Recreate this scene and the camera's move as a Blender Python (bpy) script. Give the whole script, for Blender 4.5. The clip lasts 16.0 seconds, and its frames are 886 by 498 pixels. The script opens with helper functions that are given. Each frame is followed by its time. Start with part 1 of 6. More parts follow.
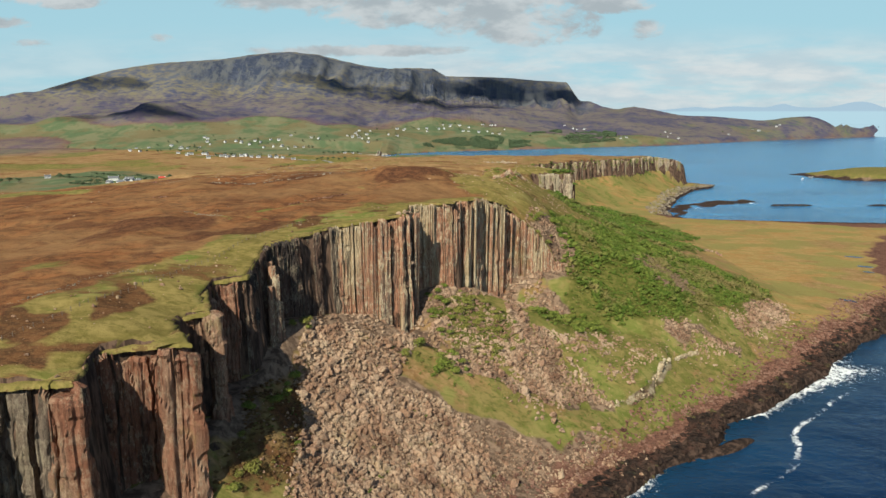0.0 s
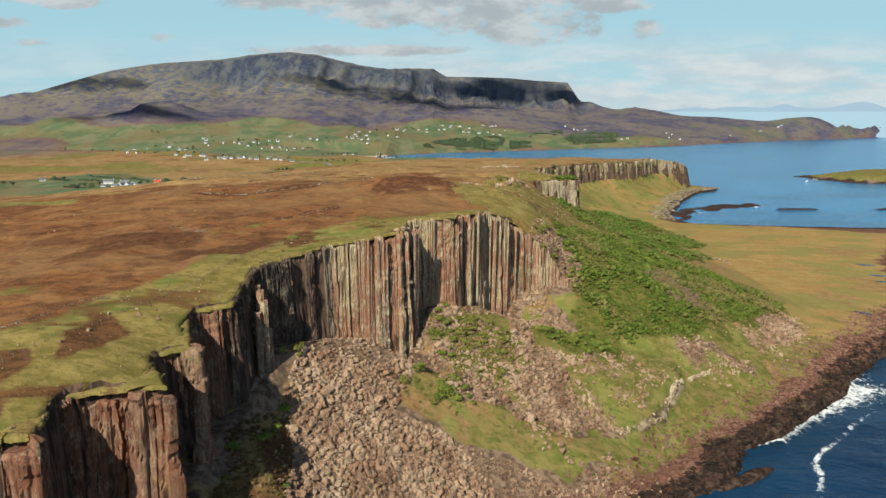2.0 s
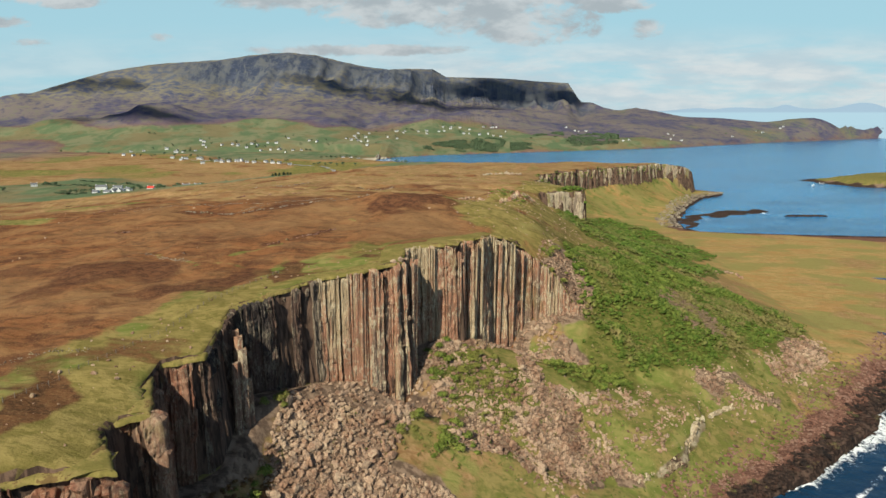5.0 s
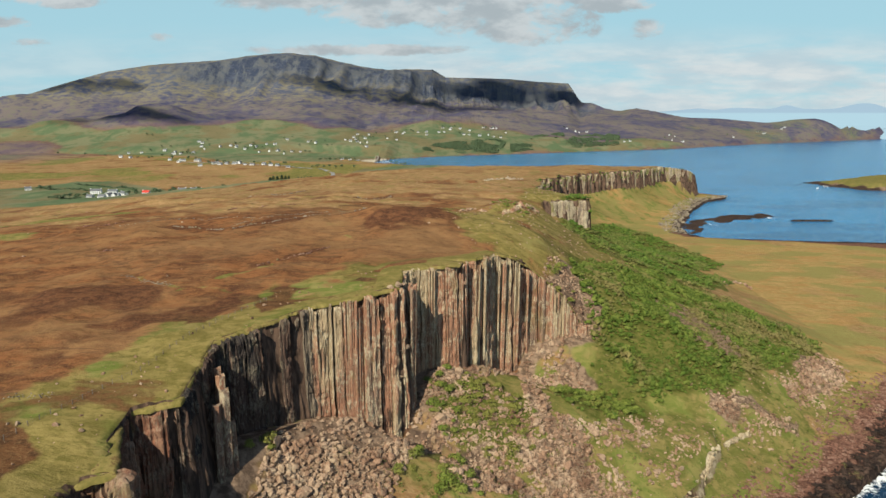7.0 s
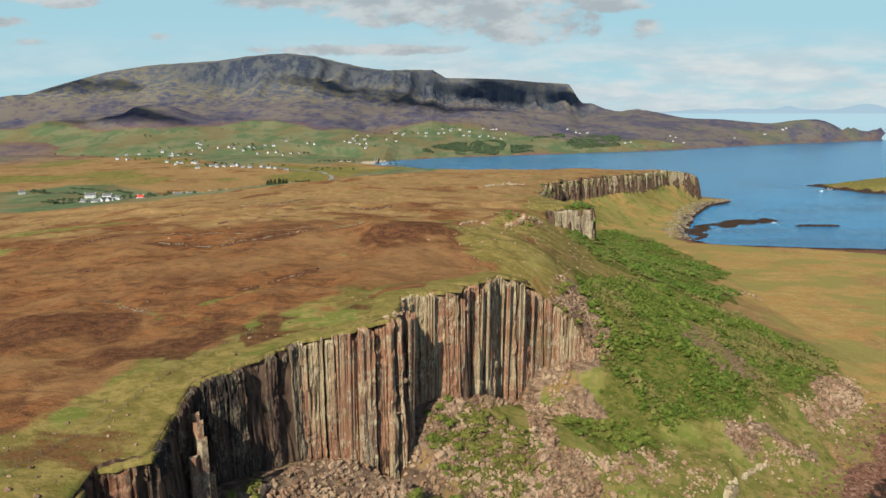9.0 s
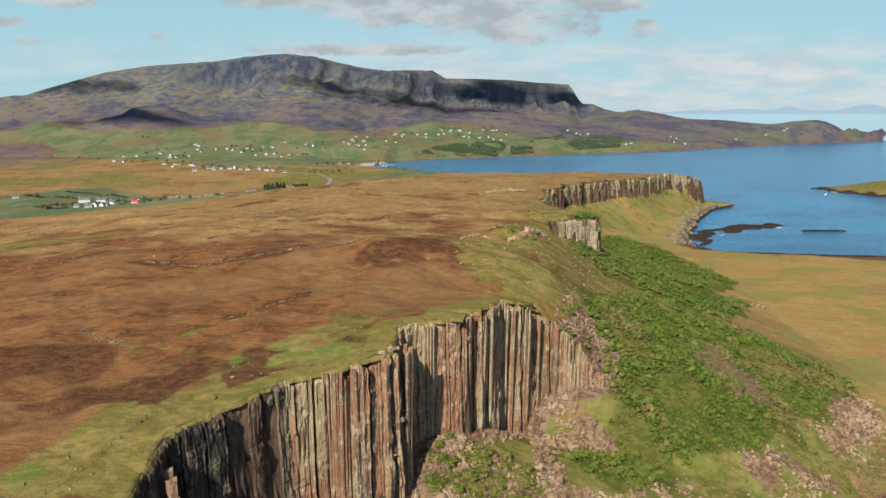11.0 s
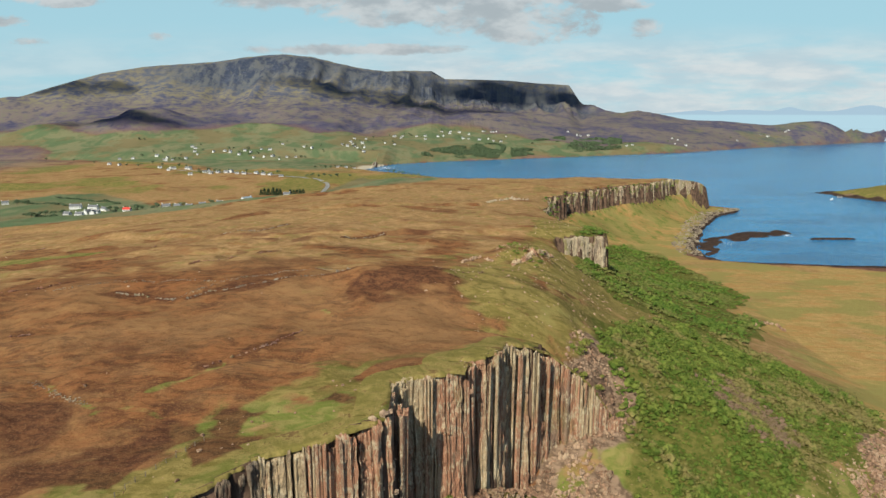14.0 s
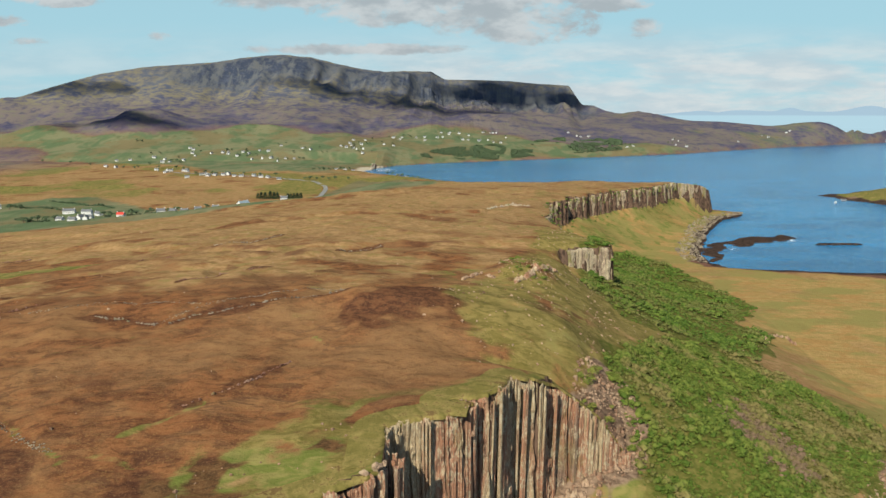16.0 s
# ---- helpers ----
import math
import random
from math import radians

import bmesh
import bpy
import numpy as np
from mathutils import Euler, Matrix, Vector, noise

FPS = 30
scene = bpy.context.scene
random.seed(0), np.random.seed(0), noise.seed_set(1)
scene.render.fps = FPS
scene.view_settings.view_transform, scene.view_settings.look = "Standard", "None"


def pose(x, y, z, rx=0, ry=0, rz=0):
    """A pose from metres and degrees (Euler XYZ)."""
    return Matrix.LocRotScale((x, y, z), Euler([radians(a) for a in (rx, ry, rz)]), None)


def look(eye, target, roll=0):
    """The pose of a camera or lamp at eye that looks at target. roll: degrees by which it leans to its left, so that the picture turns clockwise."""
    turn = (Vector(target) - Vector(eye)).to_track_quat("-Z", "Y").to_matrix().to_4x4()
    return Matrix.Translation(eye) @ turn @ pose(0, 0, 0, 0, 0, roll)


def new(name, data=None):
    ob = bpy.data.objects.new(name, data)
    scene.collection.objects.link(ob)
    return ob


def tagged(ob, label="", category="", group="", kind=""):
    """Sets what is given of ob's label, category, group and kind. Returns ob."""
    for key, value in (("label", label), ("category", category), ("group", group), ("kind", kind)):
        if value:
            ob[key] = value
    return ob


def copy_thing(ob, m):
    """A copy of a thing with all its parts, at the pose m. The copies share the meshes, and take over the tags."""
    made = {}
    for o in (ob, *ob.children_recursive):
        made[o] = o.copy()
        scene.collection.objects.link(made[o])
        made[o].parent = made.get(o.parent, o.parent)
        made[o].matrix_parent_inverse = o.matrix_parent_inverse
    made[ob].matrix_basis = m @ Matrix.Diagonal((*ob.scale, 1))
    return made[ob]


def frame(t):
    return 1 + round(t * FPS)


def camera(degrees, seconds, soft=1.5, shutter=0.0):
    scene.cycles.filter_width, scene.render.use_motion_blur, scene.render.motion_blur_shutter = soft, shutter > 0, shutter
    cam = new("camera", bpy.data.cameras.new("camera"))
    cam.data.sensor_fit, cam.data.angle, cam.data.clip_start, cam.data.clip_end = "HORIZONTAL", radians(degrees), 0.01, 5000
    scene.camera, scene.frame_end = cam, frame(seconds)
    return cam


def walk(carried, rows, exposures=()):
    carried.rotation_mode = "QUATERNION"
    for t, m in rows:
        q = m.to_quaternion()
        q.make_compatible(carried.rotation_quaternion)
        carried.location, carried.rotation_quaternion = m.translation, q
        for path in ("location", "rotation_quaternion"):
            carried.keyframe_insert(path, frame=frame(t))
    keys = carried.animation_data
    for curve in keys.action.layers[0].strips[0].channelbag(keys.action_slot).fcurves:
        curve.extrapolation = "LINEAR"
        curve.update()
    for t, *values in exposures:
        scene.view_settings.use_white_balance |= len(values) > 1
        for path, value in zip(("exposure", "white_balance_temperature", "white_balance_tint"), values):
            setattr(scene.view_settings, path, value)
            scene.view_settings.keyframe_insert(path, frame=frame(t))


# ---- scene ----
cam = camera(68.0, 16.0, 1.5)

PATH = [
    (0, pose(0.00, 0.00, 129.00, 78.333, 0, 0.000)),
    (2, pose(-0.33, 15.85, 132.62, 78.318, 0, 0.003)),
    (4, pose(-0.64, 31.68, 136.57, 78.303, 0, -0.001)),
    (6, pose(-0.90, 47.45, 140.77, 78.288, 0, -0.011)),
    (8, pose(-1.11, 63.15, 145.13, 78.274, 0, -0.026)),
    (10, pose(-1.26, 78.78, 149.57, 78.260, 0, -0.048)),
    (12, pose(-1.33, 94.31, 154.00, 78.247, 0, -0.076)),
    (14, pose(-1.31, 109.72, 158.34, 78.234, 0, -0.110)),
    (16, pose(-1.19, 125.00, 162.50, 78.222, 0, -0.151)),
]
walk(cam, PATH)

# ---- light and sky ----
SUN_TO = Vector((-0.335, -0.70, 0.63)).normalized()
sun = new("sun", bpy.data.lights.new("sun", "SUN"))
scene.view_settings.exposure = 0.42
sun.data.energy, sun.data.angle, sun.data.color = 5.0, radians(0.5), (0.98, 0.925, 0.75)
sun.matrix_world = look((0, 0, 600), Vector((0, 0, 600)) - SUN_TO)

world = bpy.data.worlds.new("sky")
scene.world = world
world.use_nodes = True


class Nodes:
    """Short hand for building a node tree."""

    def __init__(self, tree):
        self.tree = tree
        tree.nodes.clear()

    def add(self, kind, **values):
        node = self.tree.nodes.new(kind)
        for key, value in values.items():
            setattr(node, key, value)
        return node

    def link(self, a, b):
        self.tree.links.new(a, b)

    def put(self, socket, value):
        if isinstance(value, bpy.types.NodeSocket):
            self.link(value, socket)
        else:
            socket.default_value = value

    def math(self, op, a, b=0.0, c=0.0, clamp=False):
        node = self.add("ShaderNodeMath", operation=op, use_clamp=clamp)
        for socket, value in zip(node.inputs, (a, b, c)):
            self.put(socket, value)
        return node.outputs[0]

    def span(self, value, a, b, lo=0.0, hi=1.0):
        node = self.add("ShaderNodeMapRange", interpolation_type="SMOOTHSTEP")
        for socket, v in zip(node.inputs, (value, a, b, lo, hi)):
            self.put(socket, v)
        return node.outputs[0]

    def mix(self, fac, a, b, kind="MIX"):
        node = self.add("ShaderNodeMix", data_type="RGBA", blend_type=kind)
        self.put(node.inputs[0], fac)
        for socket, v in ((node.inputs[6], a), (node.inputs[7], b)):
            self.put(socket, (*v, 1) if isinstance(v, tuple) and len(v) == 3 else v)
        return node.outputs[2]

    def noise(self, vec, scale, detail=4.0, rough=0.55, stretch=None, distort=0.0):
        if stretch:
            m = self.add("ShaderNodeVectorMath", operation="MULTIPLY")
            self.put(m.inputs[0], vec)
            m.inputs[1].default_value = stretch
            vec = m.outputs[0]
        node = self.add("ShaderNodeTexNoise")
        self.put(node.inputs["Vector"], vec)
        node.inputs["Scale"].default_value = scale
        node.inputs["Detail"].default_value = detail
        node.inputs["Roughness"].default_value = rough
        node.inputs["Distortion"].default_value = distort
        return node.outputs[0]

    def attr(self, name):
        return self.add("ShaderNodeAttribute", attribute_name=name).outputs["Fac"]


w = Nodes(world.node_tree)
sky = w.add("ShaderNodeTexSky", sky_type="NISHITA", sun_disc=False)
sky.sun_elevation = math.asin(SUN_TO.z)
sky.sun_rotation = math.atan2(SUN_TO.x, SUN_TO.y)
sky.altitude, sky.air_density, sky.dust_density, sky.ozone_density = 60, 1.0, 0.6, 1.6
coord = w.add("ShaderNodeTexCoord").outputs["Generated"]
sep = w.add("ShaderNodeSeparateXYZ")
w.link(coord, sep.inputs[0])
ahead = w.math("MAXIMUM", w.math("ABSOLUTE", sep.outputs[1]), 0.15)
az, el = w.math("DIVIDE", sep.outputs[0], ahead), w.math("DIVIDE", sep.outputs[2], ahead)
flat = w.add("ShaderNodeCombineXYZ")
w.put(flat.inputs[0], az), w.put(flat.inputs[1], el)


def cloud_heap(x, z, rx, rz):
    """How much a heap of cloud at that bearing and height helps the clouds to form."""
    dx, dz = w.math("DIVIDE", w.math("SUBTRACT", az, x), rx), w.math("DIVIDE", w.math("SUBTRACT", el, z), rz)
    r = w.math("ADD", w.math("MULTIPLY", dx, dx), w.math("MULTIPLY", dz, dz))
    return w.math("MULTIPLY", w.math("SUBTRACT", 1.0, r, clamp=True), 0.55 if rx < 0.075 else 1.0)


heaps = [cloud_heap(*h) for h in ((-0.20, 0.162, 0.16, 0.024), (-0.06, 0.152, 0.17, 0.036), (0.06, 0.142, 0.12, 0.042), (0.135, 0.126, 0.11, 0.034), (0.02, 0.165, 0.22, 0.022), (0.25, 0.157, 0.075, 0.018), (0.30, 0.119, 0.045, 0.017),
                                  (-0.56, 0.160, 0.10, 0.014), (-0.63, 0.130, 0.07, 0.010), (-0.41, 0.108, 0.022, 0.008), (-0.60, 0.100, 0.035, 0.008), (-0.12, 0.090, 0.20, 0.010))]
grow = heaps[0]
for h in heaps[1:]:
    grow = w.math("MAXIMUM", grow, h)
puff = w.noise(flat.outputs[0], 16.0, 8.0, 0.64, (1.0, 1.8, 1.0), 0.3)
heap_mask = w.span(w.math("ADD", w.math("MULTIPLY", puff, 1.5), w.math("MULTIPLY", grow, 0.45)), 0.80, 1.10)
heap_mask = w.math("MULTIPLY", heap_mask, w.span(grow, 0.0, 0.25))
streak = w.noise(flat.outputs[0], 4.5, 6.0, 0.62, (1.0, 5.5, 1.0), 0.3)
low = w.math("MULTIPLY", w.span(el, 0.135, 0.06), w.span(az, -0.30, 0.15, 0.45, 1.0))
veil = w.math("MULTIPLY", w.span(streak, 0.28, 0.56), low)
high = w.math("MULTIPLY", w.span(w.noise(flat.outputs[0], 1.4, 5.0, 0.6, (1.0, 1.6, 1.0)), 0.48, 0.66), w.span(el, 0.20, 0.45))
under = w.span(w.noise(flat.outputs[0], 11.0, 5.0, 0.6, (1.0, 2.4, 1.0)), 0.40, 0.62)
grey = w.mix(under, (4.9, 5.4, 5.7), (7.2, 7.6, 7.7))
white = w.mix(w.span(w.noise(flat.outputs[0], 8.0, 5.0, 0.6, (1.0, 4.0, 1.0)), 0.36, 0.62), (6.4, 7.6, 8.2), (8.6, 9.0, 9.0))
tinted = w.mix(1.0, sky.outputs[0], (0.92, 1.06, 1.09), "MULTIPLY")
hazy = w.mix(w.span(el, 0.45, 0.12, 0.0, 0.92), tinted, (4.7, 7.9, 9.1))
clear = w.mix(w.math("MAXIMUM", w.math("MULTIPLY", veil, 0.9), w.math("MULTIPLY", high, 0.35)), hazy, white)
cover = w.math("MULTIPLY", heap_mask, 0.9)
hazy, white = clear, grey
back = w.add("ShaderNodeBackground")
w.link(w.mix(cover, hazy, white), back.inputs[0])
back.inputs[1].default_value = 0.062
w.link(back.outputs[0], w.add("ShaderNodeOutputWorld").inputs[0])

# ---- the lie of the land: heights in metres above the sea ----
def lerp(v, xs, ys):
    return np.interp(v, xs, ys)


def value_noise(x, y, seed=0):
    """Smooth noise between -1 and 1."""
    xi, yi = np.floor(x).astype(np.int64), np.floor(y).astype(np.int64)
    fx, fy = x - xi, y - yi
    fx, fy = fx * fx * (3 - 2 * fx), fy * fy * (3 - 2 * fy)

    def grid(a, b):
        h = (a * 374761393 + b * 668265263 + seed * 974634777) & 0xFFFFFFFF
        h = ((h ^ (h >> 13)) * 1274126177) & 0xFFFFFFFF
        return ((h ^ (h >> 16)) & 0xFFFF) / 32767.5 - 1

    top = grid(xi, yi) * (1 - fx) + grid(xi + 1, yi) * fx
    low = grid(xi, yi + 1) * (1 - fx) + grid(xi + 1, yi + 1) * fx
    return top * (1 - fy) + low * fy


def fbm(x, y, size, octaves=4, seed=0, gain=0.5):
    out, amp = 0.0, 1.0
    for i in range(octaves):
        out = out + amp * value_noise(x / size + 17.3 * i, y / size - 9.1 * i, seed + i)
        size, amp = size / 2.03, amp * gain
    return out


def ridged(x, y, size, octaves=4, seed=0):
    out, amp = 0.0, 1.0
    for i in range(octaves):
        out = out + amp * (1 - 2 * np.abs(value_noise(x / size + 5.7 * i, y / size + 3.1 * i, seed + i)))
        size, amp = size / 2.1, amp * 0.5
    return out


def smooth(a, b, v):
    s = np.clip((v - a) / (b - a), 0, 1)
    return s * s * (3 - 2 * s)


def inside(x, y, shape, soft=4.0):
    """1 well inside the outline, 0 well outside, 0.5 on it."""
    out = np.zeros(np.shape(x))
    px, py = np.array(shape, float).T
    near = (x > px.min() - 2 * soft) & (x < px.max() + 2 * soft) & (y > py.min() - 2 * soft) & (y < py.max() + 2 * soft)
    qx, qy = np.asarray(x)[near], np.asarray(y)[near]
    dist, odd = np.full(qx.shape, 1e9), np.zeros(qx.shape, bool)
    for i in range(len(px)):
        ax, ay, bx, by = px[i - 1], py[i - 1], px[i], py[i]
        ex, ey = bx - ax, by - ay
        k = np.clip(((qx - ax) * ex + (qy - ay) * ey) / (ex * ex + ey * ey + 1e-9), 0, 1)
        dist = np.minimum(dist, np.hypot(qx - ax - k * ex, qy - ay - k * ey))
        odd ^= ((ay > qy) != (by > qy)) & (qx < ax + (qy - ay) * ex / (ey if ey else 1e-9))
    out[near] = smooth(-soft, soft, np.where(odd, dist, -dist))
    return out


# the brink of the escarpment, northing by northing: easting, height, foot's easting and height
BRINK_Y = [-400, 60, 84, 100, 119, 124, 126, 140, 143, 145.5, 160, 161.5, 164.5, 181, 182.5, 186.5, 190, 209, 212, 222, 231.5, 237, 242.5, 245, 262, 265, 269, 275, 276, 279, 284, 293, 296, 305, 309, 314, 322, 332, 345, 400, 440, 497, 502, 511, 570, 600, 700, 833, 935, 1013, 1125, 1150, 1165]
BRINK_X = [-230, -115, -106, -100, -95, -91, -75.5, -78, -73, -58.5, -67.5, -67, -60, -67.5, -67, -57, -57.5, -58, -55.5, -47, -38.5, -26, -15.5, -13.5, -13.5, -9, 4, 7, 1, 11, 14, 18, 25, 33, 47, 57, 56, 52, 50, 60, 66, 66, 76, 102, 98, 92, 96, 111, 186, 262, 358, 405, 430]
BRINK_Z = [70.0, 71.0, 72.0, 73.0, 74.3, 74.8, 75.0, 76.1, 76.2, 76.4, 77.5, 77.7, 78.0, 81.1, 81.4, 82.1, 82.6, 86.8, 87.3, 88.4, 89.6, 90.8, 91.9, 92.0, 93.0, 93.0, 93.0, 93.0, 93.0, 93.0, 93.0, 92.0, 90.0, 84.0, 72.0, 57.0, 66.0, 77.0, 82.0, 80.0, 80.0, 83.0, 84.0, 84.0, 78.0, 74.0, 71.0, 66.0, 62.0, 59.0, 58.0, 50.0, 40.0]
FOOT_OUT = [8.0, 8.0, 8.0, 5.8, 6.0, 6.0, 6.0, 5.1, 5.2, 5.4, 5.7, 5.7, 6.0, 6.9, 7.0, 7.4, 7.5, 7.3, 7.6, 8.4, 8.4, 6.4, 4.2, 4.7, 6.0, 5.7, 5.2, 5.8, 6.0, 5.0, 6.0, 6.0, 6.0, 5.0, 3.0, 1.0, 0.0, 0.0, 0.0, 0.0, 0.0, 0.0, 2.0, 4.0, 4.0, 3.0, 3.0, 4.0, 5.0, 5.0, 6.0, 5.0, 3.0]
FOOT_Z = [34.0, 38.0, 39.0, 39.8, 40.0, 40.0, 40.0, 40.4, 41.5, 42.4, 47.1, 47.5, 48.5, 50.7, 50.9, 51.9, 53.5, 61, 61, 59, 57, 50, 44, 47, 57.0, 57.7, 56, 54, 54, 52, 49, 43, 43.5, 52, 54, 54.0, 64.0, 76.0, 81.0, 79.0, 78.0, 76.0, 72.0, 58.0, 55.0, 53.0, 47.0, 40.0, 36.0, 34.0, 35.0, 32.0, 30.0]
REEF = [(300, 850), (308, 905), (345, 942), (385, 968), (425, 992), (462, 998), (470, 976), (440, 952), (395, 926), (345, 898), (322, 845), (300, 815)]
REEF_ROCKS = ((500, 930, 42, 5, 0.05), (610, 927, 26, 4, 0.1), (113, 237, 17, 3.6, 0.50))
SHORE_Y = [-400, 0, 120, 180, 203, 230, 253, 279, 300, 329, 354, 375, 415, 450, 500, 600, 700, 755, 772, 790, 817, 860, 907, 1000, 1056, 1094, 1177, 1190, 1230, 1350, 1525, 1770, 1900, 1960]
SHORE_X = [-140, -62, 0, 42, 61, 98, 119, 152, 180, 209, 236, 262, 300, 345, 400, 480, 545, 560, 400, 300, 286, 296, 314, 360, 389, 408, 490, 478, 380, 220, 81, -134, -200, -215]
TOE_Y = [-400, 203, 230, 253, 279, 313, 363, 400, 516, 593, 640, 700, 833, 935, 1013, 1100, 1150]
TOE_X = [-165, 38, 72, 92, 124, 160, 200, 222, 230, 240, 215, 205, 218, 270, 335, 385, 420]
TOE_Z = [3, 3, 3.5, 4, 4, 6, 14, 15, 13, 12, 11, 9, 7, 7, 8, 9, 6]
BEND_Y = [190, 240, 280, 300, 330, 360, 440, 600]
BEND = [0.72, 1.0, 1.2, 1.45, 1.1, 0.85, 0.85, 0.8]
CREST_Y = [-400, 100, 180, 240, 300, 350, 500, 700, 880, 1100, 1200, 1400, 1600, 1950]
CREST_Z = [76, 80, 86, 88, 93, 97, 88, 77, 67, 58, 47, 30, 20, 14]

# the far hills, by bearing (easting over northing): ridge height and northing
RIDGE_U = [-0.9, -0.657, -0.606, -0.563, -0.486, -0.418, -0.318, -0.277, -0.227, -0.185, -0.153, -0.111, -0.08, -0.05, -0.015, 0.004, 0.047, 0.097, 0.139, 0.183, 0.192, 0.203, 0.219, 0.236, 0.258, 0.283, 0.317, 0.351, 0.435, 0.474, 0.511, 0.553, 0.588, 0.631, 0.668, 0.69, 0.9]
RIDGE_Z = [190, 205, 226, 269, 344, 385, 419, 447, 467, 457, 431, 401, 392, 402, 402, 358, 355, 348, 332, 325, 269, 205, 203, 172, 154, 170, 149, 122, 107, 90, 112, 115, 102, 80, 60, -8, -8]
RIDGE_N = [2900, 3090, 3200, 3290, 3440, 3540, 3680, 3740, 3800, 3860, 3920, 3990, 4060, 4150, 4230, 4250, 4262, 4275, 4285, 4300, 4270, 4230, 4180, 4120, 4040, 3960, 3850, 3720, 3670, 3640, 3620, 3600, 3580, 3560, 3540, 3530, 3400]
BAY_X = [-215, -190, -148, -7, 440, 942, 1484, 2540, 4000]
BAY_Y = [1960, 2060, 2157, 2270, 2490, 2745, 3160, 3800, 4600]


def shore_line(y):
    wob = 5.0 * value_noise(y / 17.0, y * 0 + 3.3, 5) + 2.6 * value_noise(y / 6.0, y * 0 + 8.3, 6)
    near = smooth(1150, 1250, y)
    return lerp(y, SHORE_Y, SHORE_X) + wob * (1 - near)


def brink_line(y):
    """The brink with its buttresses and recesses."""
    near, far = smooth(318, 300, y), smooth(600, 690, y) * smooth(1160, 1100, y)
    step = 0.7 * np.clip(2.6 * value_noise(y / 5.5, y * 0 + 0.5, 3), -1, 1) + 0.4 * value_noise(y / 2.6, y * 0 + 4.5, 4)
    wide = 7 * np.clip(1.8 * value_noise(y / 24, y * 0 + 2.5, 8), -1, 1) + 2.5 * value_noise(y / 9, y * 0 + 6.5, 9)
    return lerp(y, BRINK_Y, BRINK_X) + near * step + far * wide


def turf_line(y):
    """Where the turf ends, a little inside the brink's buttresses."""
    back = np.min([brink_line(y + d) for d in (-1.6, -0.8, 0.0, 0.8, 1.6)], axis=0) - 0.3
    k = smooth(330, 316, y)
    return back * k + brink_line(y) * (1 - k)


def base_line(y):
    """The brink's run without its notches."""
    return sum(lerp(y + d, BRINK_Y, BRINK_X) for d in (-9, -5, -2, 0, 2, 5, 9)) / 7


def lower_ground(x, y):
    xb = base_line(y) + lerp(y, BRINK_Y, FOOT_OUT)
    zb, xt, zt, xs = lerp(y, BRINK_Y, FOOT_Z), lerp(y, TOE_Y, TOE_X), lerp(y, TOE_Y, TOE_Z), shore_line(y)
    xt = np.minimum(xt, xs - 6)
    v = np.clip((x - xb) / np.maximum(xt - xb, 1), 0, 1)
    z = zt + (zb - zt) * (1 - v ** lerp(y, BEND_Y, BEND))
    v2 = np.clip((x - xt) / np.maximum(xs - xt, 1), 0, 1)
    z = z - (zt - 2.8) * v2 * (0.6 + 0.4 * v2)
    z = z + 0.9 * fbm(x, y, 26, 4, 11) * smooth(0, 25, z) + 1.6 * fbm(x, y, 60, 2, 15) * smooth(4, 30, z)
    # a brackeny knob stands before the cliff
    z = z + 6.0 * np.exp(-(((x + 49) / 7) ** 2 + ((y - 176) / 12) ** 2) ** 1.4)
    # a pale ledge of rock breaks the grass above the shore
    u = (x - 92) * 0.62 + (y - 268) * 0.78
    n = (x - 92) * 0.78 - (y - 268) * 0.62
    n = n + 2.2 * value_noise(u / 6.0, u * 0, 71) + 0.008 * u * u
    ledge = np.exp(-(u / 27) ** 4) * np.exp(-(np.minimum(n, 0) / 15) ** 2)
    z = z + 2.4 * ledge * smooth(2.4, -0.4, n) - 0.8 * np.exp(-(u / 27) ** 4) * np.exp(-((n - 4) / 5) ** 2)
    # blocky platform by the water, and the drop into it
    out = x - xs
    plat = np.exp(-(np.minimum(out + 7, 0) / 16) ** 2) * smooth(900, 700, y)
    z = z + plat * (0.5 * np.round(2 * fbm(x, y, 9, 3, 23)) + 0.6)
    return np.where(out > 0, np.maximum(-6, z - 1.3 * out - 1.8), z)


def terrace(x, y):
    return value_noise(x / 190 + y / 95, y / 60 - x / 300, 45) + 0.10 * fbm(x, y, 24, 3, 46)


def hummocks(x, y):
    return 1.3 * fbm(x, y, 70, 3, 31) + 0.8 * fbm(x, y, 11, 4, 35) + 0.35 * np.maximum(ridged(x * 0.6, y * 1.4, 26, 3, 37), 0)


